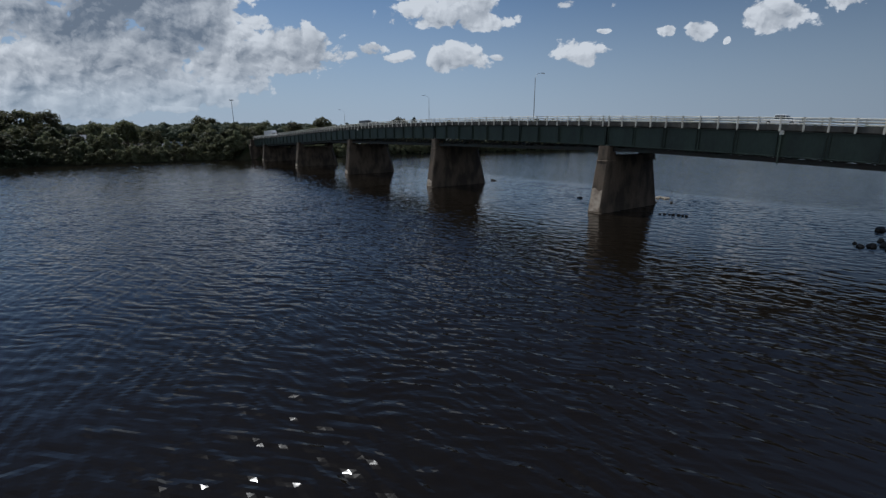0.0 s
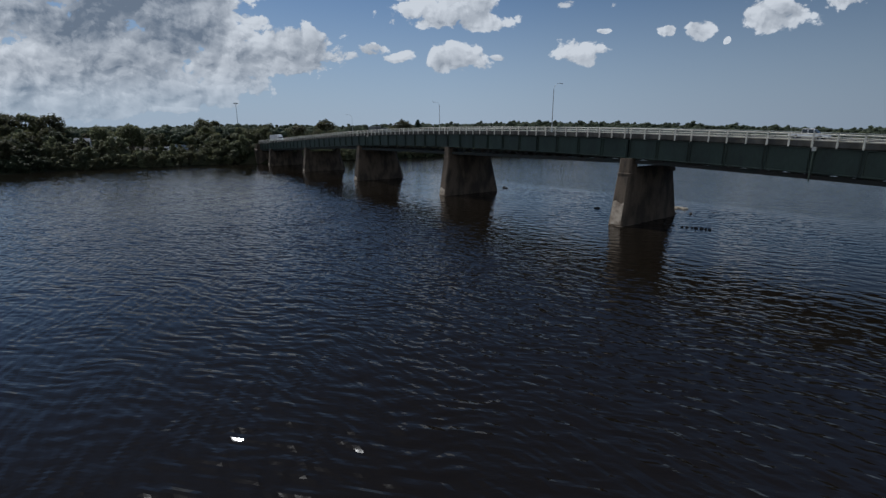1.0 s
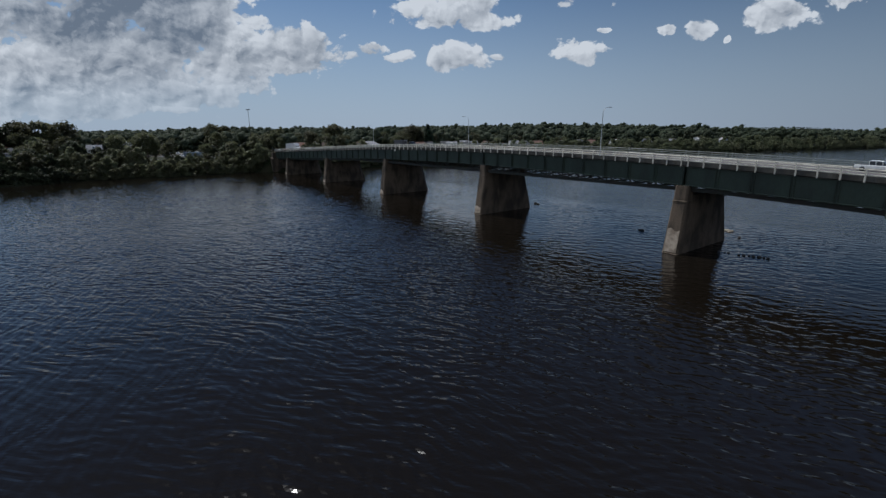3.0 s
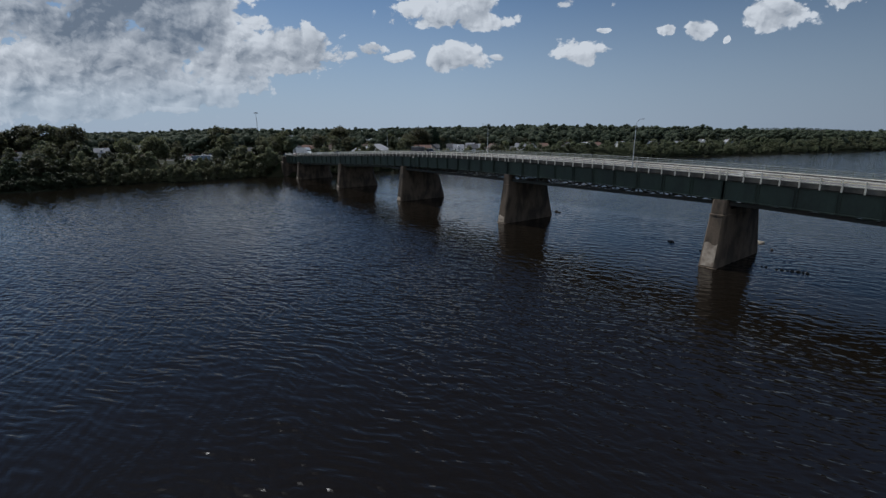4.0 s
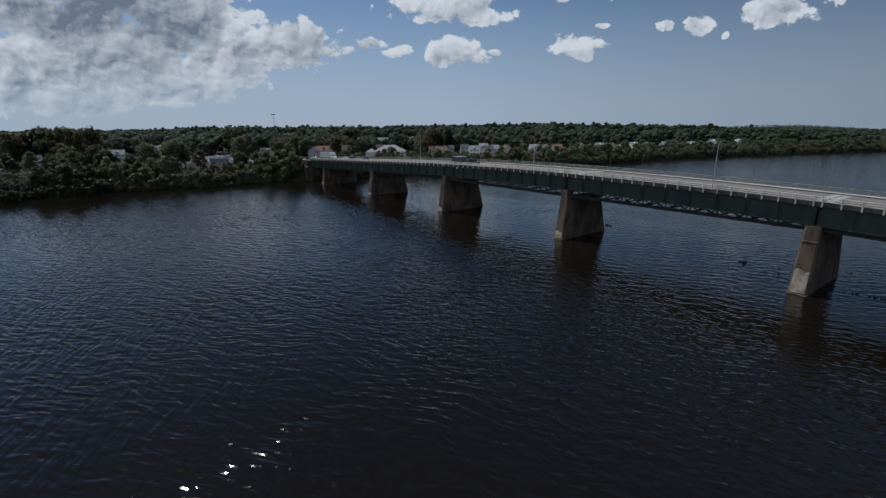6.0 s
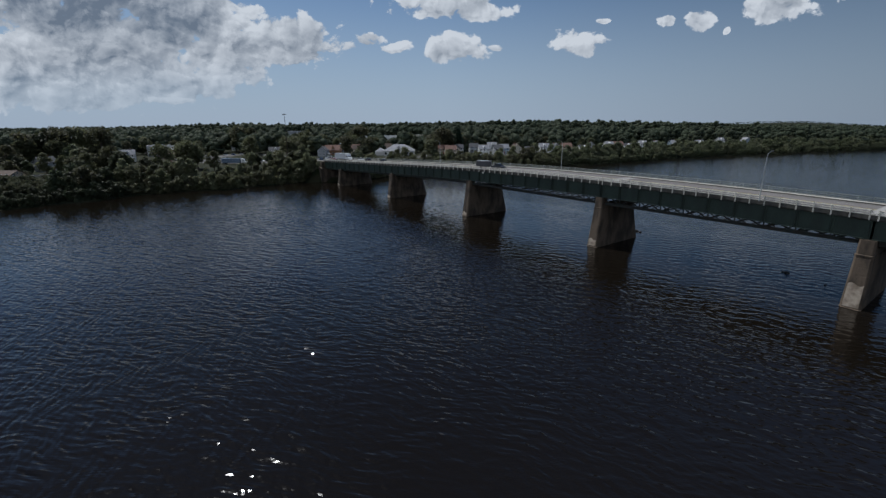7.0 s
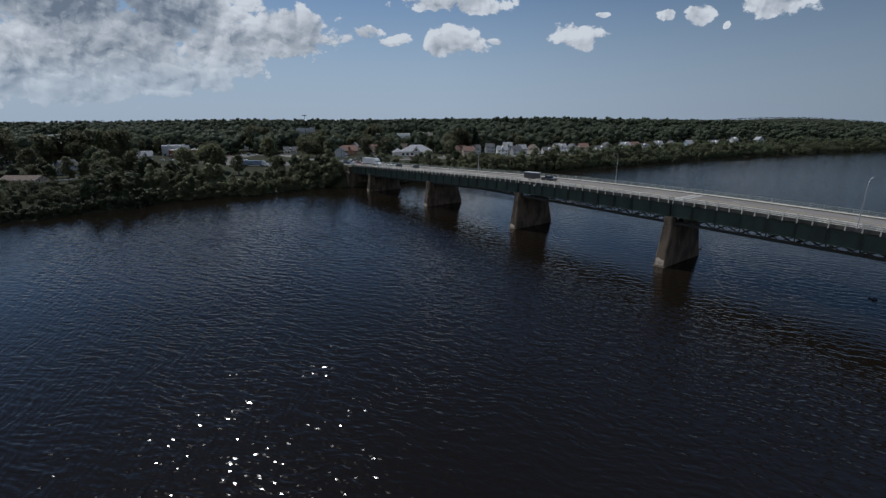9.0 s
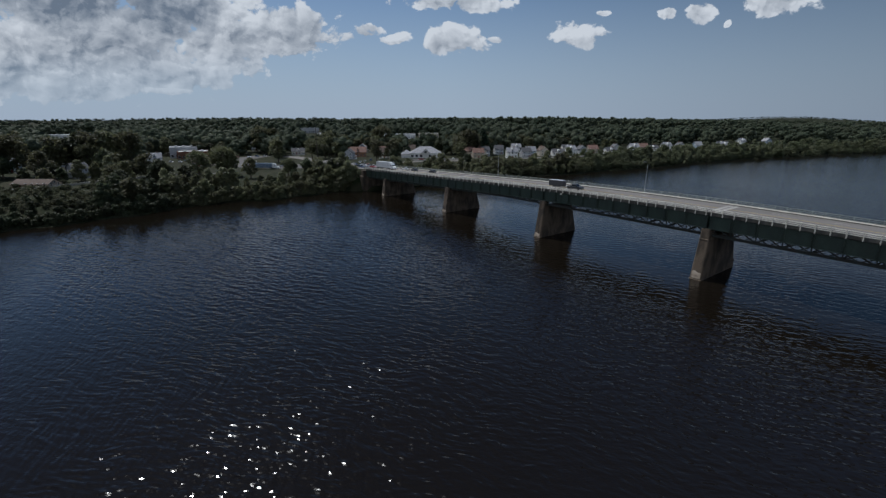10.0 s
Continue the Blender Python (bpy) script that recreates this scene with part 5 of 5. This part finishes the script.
# ---- vehicles ----
def wheel_mesh(radius, width):
    bm = bmesh.new()
    loft(bm, [[(r * math.cos(a), y, r * math.sin(a)) for a in np.linspace(0, 2 * math.pi, 17)[:-1]] for y, r in ((-width / 2, radius * 0.88), (-width * 0.38, radius), (width * 0.38, radius), (width / 2, radius * 0.88))])
    me = bpy.data.meshes.new("tyre")
    bmesh.ops.recalc_face_normals(bm, faces=bm.faces)
    bm.to_mesh(me)
    bm.free()
    me.materials.append(TYRE)
    bm = bmesh.new()
    loft(bm, [[(r * math.cos(a), y, r * math.sin(a)) for a in np.linspace(0, 2 * math.pi, 13)[:-1]] for y, r in ((-width * 0.52, radius * 0.55), (width * 0.52, radius * 0.55))])
    rim = bpy.data.meshes.new("rim")
    bmesh.ops.recalc_face_normals(bm, faces=bm.faces)
    bm.to_mesh(rim)
    bm.free()
    rim.materials.append(CHROME)
    return me, rim


def add_wheels(car, spots, radius, width):
    tyre, rim = wheel_mesh(radius, width)
    for x, y in spots:
        w = shared("wheel", tyre, car, pose(x, y, radius))
        shared("rim", rim, w)


def rounded(w, z0, z1, r):
    """Half-outline ring of a body section across y: width w, from z0 to z1."""
    return [(-w + r, z0), (w - r, z0), (w, z0 + r), (w * 0.985, z1 - r), (w * 0.93, z1), (-w * 0.93, z1), (-w * 0.985, z1 - r), (-w, z0 + r)]


def add_body(car, name, stations, mat, label=""):
    """stations: x, half width, bottom, top."""
    bm = bmesh.new()
    loft(bm, [[(x, y, z) for y, z in rounded(w, z0, z1, min(0.12, (z1 - z0) * 0.3))] for x, w, z0, z1 in stations])
    return part(name, bm, mat, car, label)


def lights_and_trim(car, front, back, half, z):
    for s in (-1, 1):
        bm = bmesh.new()
        box(bm, (front - 0.06, s * half * 0.75 - 0.16, z), (front + 0.02, s * half * 0.75 + 0.16, z + 0.16))
        part("headlight", bm, LAMP_CLEAR, car)
        bm = bmesh.new()
        box(bm, (back - 0.02, s * half * 0.8 - 0.12, z + 0.05), (back + 0.05, s * half * 0.8 + 0.12, z + 0.3))
        part("tail_light", bm, LAMP_RED, car)
    for x, name in ((front + 0.03, "front_bumper"), (back - 0.03, "rear_bumper")):
        bm = bmesh.new()
        box(bm, (x - 0.07, -half * 0.92, z - 0.32), (x + 0.07, half * 0.92, z - 0.12))
        part(name, bm, RAIL_DARK, car)


def sedan(colour, label, name="car", high=1.45):
    car = tagged(new(name), label, "car", "cars near the bridge")
    add_body(car, "body", [(-2.25, 0.78, 0.42, 0.86), (-1.9, 0.88, 0.28, 0.95), (-0.9, 0.9, 0.24, 0.96), (0.9, 0.9, 0.24, 0.94), (1.75, 0.87, 0.28, 0.84), (2.25, 0.74, 0.38, 0.70)], colour)
    add_body(car, "cabin", [(-1.85, 0.74, 0.9, 0.97), (-1.2, 0.72, 0.9, high - 0.06), (-0.2, 0.7, 0.9, high), (0.35, 0.7, 0.9, high - 0.04), (1.15, 0.76, 0.88, 0.95)], GLASS, "dark glazed cabin")
    add_body(car, "roof", [(-1.15, 0.66, high - 0.09, high - 0.02), (-0.2, 0.66, high - 0.04, high + 0.03), (0.3, 0.65, high - 0.08, high)], colour)
    lights_and_trim(car, 2.2, -2.22, 0.8, 0.55)
    add_wheels(car, [(x, y) for x in (-1.35, 1.4) for y in (-0.82, 0.82)], 0.33, 0.22)
    return car


def pickup(colour, label):
    car = tagged(new("pickup_truck"), label, "pickup truck", "traffic on the bridge")
    add_body(car, "body", [(-2.9, 0.92, 0.5, 1.02), (-2.7, 0.97, 0.42, 1.08), (0.2, 0.98, 0.4, 1.1), (1.5, 0.98, 0.4, 1.12), (2.6, 0.95, 0.42, 1.05), (2.9, 0.86, 0.5, 0.9)], colour)
    add_body(car, "cabin", [(-1.0, 0.86, 1.08, 1.25), (-0.9, 0.82, 1.08, 1.82), (0.4, 0.8, 1.08, 1.86), (0.75, 0.8, 1.08, 1.8), (1.5, 0.88, 1.08, 1.15)], GLASS, "dark glazed cabin")
    add_body(car, "roof", [(-0.95, 0.78, 1.76, 1.86), (0.0, 0.78, 1.82, 1.92), (0.75, 0.76, 1.76, 1.85)], colour)
    for s in (-1, 1):
        for x in (-0.92, -0.05, 0.85):
            bm = bmesh.new()
            bar(bm, (x, s * 0.85, 1.08), (x - 0.1 if x < 0.5 else x - 0.15, s * 0.79, 1.8), 0.09, 0.05)
            part("pillar", bm, colour, car)
    bm = bmesh.new()
    box(bm, (-2.75, -0.8, 1.085), (-1.1, 0.8, 1.13))
    part("bed_cover", bm, TYRE, car)
    lights_and_trim(car, 2.86, -2.9, 0.9, 0.75)
    add_wheels(car, [(x, y) for x in (-1.75, 1.85) for y in (-0.88, 0.88)], 0.4, 0.27)
    return car


def box_trailer(colour):
    tr = tagged(new("box_trailer"), "dark enclosed cargo trailer behind a pickup truck", "trailer")
    bm = bmesh.new()
    loft(bm, [[(x, y, z) for y, z in rounded(1.15, 0.55, 2.55, 0.1)] for x in (-3.0, 2.7)])
    loft(bm, [[(x, y * k, 0.55 + (z - 0.55) * (0.98 if k == 1 else 0.9)) for y, z in rounded(1.15, 0.55, 2.5, 0.1)] for x, k in ((2.7, 1), (3.4, 0.25))])
    part("body", bm, colour, tr)
    bm = bmesh.new()
    box(bm, (-2.95, -1.1, 2.55), (2.7, 1.1, 2.6))
    part("roof", bm, paint("pale_trailer_roof", (0.45, 0.45, 0.45)), tr)
    bm = bmesh.new()
    bar(bm, (3.3, 0, 0.6), (4.4, 0, 0.55), 0.12, 0.12)
    part("drawbar", bm, GALV, tr)
    add_wheels(tr, [(x, y) for x in (-0.9, -0.1) for y in (-1.05, 1.05)], 0.36, 0.22)
    return tr


def semi_truck(cab, box_colour, label):
    t = tagged(new("semi_truck"), label, "truck")
    bm = bmesh.new()
    box(bm, (-9.0, -1.28, 1.15), (4.4, 1.28, 4.05))
    box(bm, (-9.0, -1.3, 1.05), (4.4, 1.3, 1.2))
    trailer = part("trailer", bm, box_colour, t)
    bm = bmesh.new()
    for i in range(12):
        for s in (-1, 1):
            x = -8.6 + i * 1.1
            box(bm, (x - 0.03, s * 1.29 - 0.02, 1.2), (x + 0.03, s * 1.29 + 0.02, 4.0))
    part("trailer_ribs", bm, GALV, trailer)
    add_body(t, "cab", [(5.0, 1.2, 0.9, 3.9), (6.6, 1.2, 0.8, 3.8), (7.2, 1.18, 0.7, 2.9), (7.5, 1.15, 0.6, 1.95), (9.0, 1.0, 0.6, 1.7), (9.3, 0.9, 0.6, 1.4)], cab)
    bm = bmesh.new()
    loft(bm, [[(x, y, z) for y, z in ((-1.05, z0), (1.05, z0), (0.98, z1), (-0.98, z1))] for x, z0, z1 in ((7.05, 2.0, 2.95), (7.62, 1.95, 2.0))])
    part("windscreen", bm, GLASS, t)
    for s in (-1, 1):
        bm = bmesh.new()
        box(bm, (6.3, s * 1.2 - 0.02, 1.95), (7.0, s * 1.2 + 0.02, 2.75))
        part("side_window", bm, GLASS, t)
        bm = bmesh.new()
        tube(bm, [(4.9, s * 1.1, 1.0), (4.9, s * 1.1, 4.1)], 0.09, 8)
        part("exhaust_stack", bm, CHROME, t)
        bm = bmesh.new()
        box(bm, (9.22, s * 0.75 - 0.15, 0.95), (9.34, s * 0.75 + 0.15, 1.15))
        part("headlight", bm, LAMP_CLEAR, t)
    bm = bmesh.new()
    box(bm, (-8.8, -0.5, 0.75), (8.8, 0.5, 1.05))
    part("chassis", bm, TYRE, t)
    add_wheels(t, [(x, y) for x in (-8.0, -6.8, 4.2, 5.4, 8.2) for y in (-1.05, 1.05)], 0.5, 0.4)
    return t


WHITE, BLACK = paint("white_car_paint", (0.75, 0.75, 0.74)), paint("black_car_paint", (0.025, 0.026, 0.03))
SILVER, RED, BLUE = paint("silver_car_paint", (0.42, 0.43, 0.44)), paint("red_car_paint", (0.28, 0.03, 0.03)), paint("blue_car_paint", (0.05, 0.09, 0.18))


def on_deck(ob, x, y, heading):
    """Stands a vehicle on the roadway; heading 180: towards the west shore."""
    crown = -1.226 + 0.08 * (1 - abs(y - 10.85) / 7.0)
    slope = math.degrees(math.atan((deck_line(x + 1) - deck_line(x - 1)) / 2))
    ob.matrix_basis = pose(x, y, deck_line(x) + crown + 0.02) @ Matrix.Rotation(radians(-slope), 4, "Y") @ Matrix.Rotation(radians(heading), 4, "Z")
    return ob


def build_traffic():
    white = on_deck(pickup(WHITE, "white pickup truck driving on the bridge"), 24.5, 14.5, 0)
    white.scale = (0.88, 0.88, 0.88)
    on_deck(semi_truck(WHITE, paint("pale_grey_trailer", (0.55, 0.56, 0.57), 0.5), "white semi truck with a pale grey trailer on the bridge"), -226.0, 9.2, 0)
    on_deck(pickup(BLACK, "black pickup truck towing a cargo trailer on the bridge"), -99.0, 9.0, 0)
    on_deck(box_trailer(paint("dark_trailer_paint", (0.05, 0.05, 0.055))), -106.5, 9.0, 0)
    cars = [sedan(WHITE, "white car waiting on the road by the bridge"), sedan(BLACK, "black car waiting on the road by the bridge"), sedan(SILVER, "silver car waiting on the road by the bridge"),
            sedan(RED, "dark red car waiting on the road by the bridge"), sedan(BLUE, "dark blue car waiting on the road by the bridge", high=1.6)]
    on_deck(cars[1], -203.0, 12.6, 180)
    on_deck(cars[0], -212.0, 12.8, 180)
    on_deck(copy_thing(cars[1], Matrix()), -187.0, 12.6, 180)
    queue = [(2, -243, 6, 185), (3, -247, 12, 5), (4, -256, 9, 10), (2, -262, 14, 10), (3, -268, 20, 150), (0, -272, 26, 30), (4, -281, 18, 160), (1, -286, 30, 40), (2, -292, 38, 40), (0, -296, 24, 15), (4, -300, 44, 130), (2, -303, 33, 20), (0, -310, 40, 70), (2, -322, 30, 70), (1, -333, 36, 70), (0, -340, -5, 50), (2, -346, -10, 50)]
    parked = [(0, -353, -17, 50), (4, -360, -24, 50), (0, -366, -31, 50), (2, -385, -22, 60), (0, -392, -18, 60), (3, -330, 104, 60), (0, -326, 112, 150), (2, -322, 122, 150), (0, -318, 130, 150), (0, -326, -68, 75), (0, -438, -30, 20), (2, -441, -24, 20), (3, -444, -18, 20), (0, -442, -8, 20), (4, -440, -2, 20), (2, -436, 4, 20), (0, -404, -36, 70)]
    lots = [(1, -410, -32, 70), (0, -416, -28, 70), (2, -421, -66, 20), (0, -425, -72, 20), (1, -428, -60, 100), (0, -338, 50, 140), (2, -345, 58, 140), (4, -350, 66, 140), (0, -251, 15, 5), (2, -258, 16, 8), (1, -266, 12, 12), (0, -276, 21, 30), (2, -288, 26, 35), (3, -306, 38, 60)]
    used = {0, 1}
    for k, x, y, turn in queue + parked + lots:
        m = pose(x, y, float(ground_height(x, y)) + 0.10, 0, 0, turn)
        if k in used:
            copy_thing(cars[k], m)
        else:
            used.add(k)
            cars[k].matrix_basis = m
    trailer = semi_truck(WHITE, paint("blue_trailer_side", (0.12, 0.17, 0.24), 0.5), "semi truck with a dull blue trailer parked behind the trees")
    trailer.matrix_basis = pose(-334.5, -25, float(ground_height(-334, -25)) + 0.1, 0, 0, 52)


def build_roads():
    """The approach road, the turning and the car parks: thin slabs that follow the land."""
    def strip(points, width, mat, label, name="road", lift=0.07):
        bm = bmesh.new()
        rows = []
        pts = []
        for (ax, ay), (bx, by) in zip(points, points[1:]):
            n = max(1, int(math.hypot(bx - ax, by - ay) / 4))
            pts += [(ax + (bx - ax) * i / n, ay + (by - ay) * i / n) for i in range(n)]
        pts.append(points[-1])
        for i, (x, y) in enumerate(pts):
            a, b = pts[max(i - 1, 0)], pts[min(i + 1, len(pts) - 1)]
            d = Vector((b[0] - a[0], b[1] - a[1])).normalized()
            row = []
            for s in np.linspace(-0.5, 0.5, 7):
                px_, py_ = x - d.y * width * s, y + d.x * width * s
                row.append(bm.verts.new((px_, py_, float(ground_height(px_, py_)) + lift)))
            rows.append(row)
        for a, b in zip(rows, rows[1:]):
            for i in range(6):
                bm.faces.new((a[i], a[i + 1], b[i + 1], b[i]))
        edge = bmesh.ops.extrude_face_region(bm, geom=bm.faces[:])
        for v in edge["geom"]:
            if isinstance(v, bmesh.types.BMVert):
                v.co.z -= 0.6
        tagged(part(name, bm, mat), label, name, kind="structure")
    strip([(-238, 10.9), (-262, 11), (-285, 20), (-310, 33), (-360, 30), (-430, 25)], 15, ASPHALT, "worn grey asphalt approach road")
    strip([(-300, 34), (-322, 66), (-318, 95), (-303, 130), (-285, 200), (-262, 290), (-248, 400)], 7, ASPHALT, "narrow asphalt street behind the shore", lift=0.09)
    strip([(-325, 4), (-372, -36), (-425, -30), (-445, 5)], 22, OLD_TAR, "asphalt car park behind the trees", "car_park", lift=0.05)
    strip([(-334, 98), (-316, 136)], 14, OLD_TAR, "asphalt car park beside the restaurant", "car_park", lift=0.06)
    strip([(-309, -170), (-317, -138), (-331, -107), (-334, -84), (-326, -50)], 5, OLD_TAR, "pale gravel lane behind the bank", lift=0.06)


def build_floodwall():
    wall = tagged(new("floodwall"), "low pale concrete wall along the lane behind the bank", "wall")
    pts = [(-303.5, -168), (-312.0, -136), (-326.0, -105), (-329.5, -84), (-325, -66)]
    for (ax, ay), (bx, by) in zip(pts, pts[1:]):
        n = max(1, int(math.hypot(bx - ax, by - ay) / 6))
        for i in range(n):
            p = [(ax + (bx - ax) * k / n, ay + (by - ay) * k / n) for k in (i, i + 0.985)]
            z = [float(ground_height(*q)) for q in p]
            bm = bmesh.new()
            bar(bm, (*p[0], z[0] + 0.4), (*p[1], z[1] + 0.4), 0.35, 1.5)
            part("panel", bm, CONCRETE_PALE, wall)


def rock(rng, size):
    bm = bmesh.new()
    bmesh.ops.create_icosphere(bm, subdivisions=2, radius=1.0)
    off = Vector((rng.uniform(0, 50), rng.uniform(0, 50), rng.uniform(0, 50)))
    for v in bm.verts:
        v.co *= 1 + 0.45 * noise.noise(v.co * 1.3 + off)
        v.co.x *= size * rng.uniform(0.95, 1.05)
        v.co.y *= size * 0.75
        v.co.z *= size * 0.75
    return bm


def build_rocks():
    rng = random.Random(9)
    spots = [(6.3, 9.0, 0.3), (7.4, 8.7, 0.32), (8.0, 8.9, 0.42), (9.7, 8.8, 0.40), (10.4, 9.1, 0.5), (11.2, 9.3, 0.4), (11.8, 9.5, 0.55), (12.6, 9.9, 0.6), (13.3, 10.0, 0.5), (13.9, 10.1, 0.55),
             (-12.5, 14.9, 0.7), (-13.3, 15.1, 0.45), (3.9, 24.2, 0.5), (1.7, 21.8, 0.45), (-55.4, 27.0, 0.9), (-54.0, 26.6, 0.6), (-5.0, 12.0, 0.35),
             (38.6, 5.2, 0.6), (39.6, 6.6, 0.8), (40.6, 8.2, 0.9), (39.6, 11.4, 0.7), (41.4, 6.0, 0.8), (37.8, 21.0, 1.1), (39.2, 21.6, 1.0), (37.7, 7.2, 0.35)]
    for x, y, s in spots:
        ob = part("rock", rock(rng, s * (0.62 if 6 < x < 14 else 0.8)), ROCK)
        ob.location = (x, y, 0.04)
        ob.rotation_euler = (0, 0, rng.uniform(0, 6.28))
        tagged(ob, "wet dark rock breaking the river surface", "rock", "rocks in the river")
    for i in range(7):
        ob = part("gravel_bar_stone", rock(rng, rng.uniform(0.3, 0.6)), ROCK_PALE)
        ob.location = (-0.6 + rng.uniform(-1.4, 1.4), 29.6 + rng.uniform(-1.0, 1.0), -0.05)
        tagged(ob, "pale stone on a gravel bar beside the pier", "stone", "stones by the pier")


def build_mast():
    mast = tagged(new("light_mast"), "tall high-mast light with a ring of lamps", "light mast")
    x, y = -340.0, 15.3
    g = float(ground_height(x, y))
    mast.location = (x, y, g)
    top = 41.0 - g
    bm = bmesh.new()
    tube(bm, [(0, 0, -0.5), (0, 0, top * 0.5), (0, 0, top)], [0.30, 0.20, 0.12], 10)
    part("pole", bm, MAST_STEEL, mast, "rust-brown weathering steel pole")
    bm = bmesh.new()
    tube(bm, [(1.5 * math.cos(a), 1.5 * math.sin(a), top - 0.4) for a in np.linspace(0, 6.28, 13)], 0.08, 6)
    part("ring", bm, GALV, mast)
    for a in np.linspace(0, 6.28, 7)[:-1]:
        bm = bmesh.new()
        box(bm, (1.2 * math.cos(a) - 0.35, 1.2 * math.sin(a) - 0.35, top - 0.9), (1.2 * math.cos(a) + 0.35, 1.2 * math.sin(a) + 0.35, top - 0.35))
        part("lamp", bm, material("grey_lamp_housing", (0.30, 0.31, 0.32), rough=0.5, place="object"), mast)


build_roads()
build_town()
build_traffic()
build_floodwall()
build_rocks()
build_mast()
plant_banks()
plant_town()
settle(spruce_model("spruce", 3, 27.0, 8.0, 4200, "tall dark spruce standing above the houses", TOWN_GROUP), -340, 184, 0)
for x, y, size in ((-342, 168, 1.45), (-350, 176, 1.3), (-338, 152, 1.1), (-322, 140, 0.9)):
    plant(TOWN_TREES[1], x, y, size)
# tall old trees that stand over the roofs and the bridge's end
for k, x, y, size in ((1, -392, -124, 1.5), (3, -396, -112, 1.6), (1, -390, -100, 1.5), (0, -387, -128, 1.75), (3, -385, -140, 1.4), (1, -478, 14, 1.55), (3, -470, 22, 1.5), (0, -440, 60, 1.4), (1, -436, 66, 1.3), (2, -380, -168, 1.6), (1, -376, -158, 1.5), (3, -388, -176, 1.6),
                      (3, -352, 84, 0.9), (1, -440, 128, 1.6), (0, -372, 158, 1.2)):
    plant(TOWN_TREES[k], x, y, size)
for k, x, y, size in ((1, -334, -128, 1.0), (2, -331, -136, 0.95), (0, -337, -121, 1.05), (3, -328, -143, 0.9), (1, -341, -114, 1.1), (2, -336, -152, 1.0), (1, -244.5, -5.5, 1.15), (3, -247, -9.5, 1.2), (0, -251, -14, 1.25), (1, -253, -5.0, 1.2), (4, -243.5, -10.5, 1.2), (2, -258, -9, 1.35), (3, -262, -16, 1.25)):
    plant(BANK_TREES[k], x, y, size, 0.5)
far_woods()
for model in MODELS:
    if model.location.length < 0.01:
        plant(model, -300 - tree_rng.uniform(0, 30), 400, 0.8)
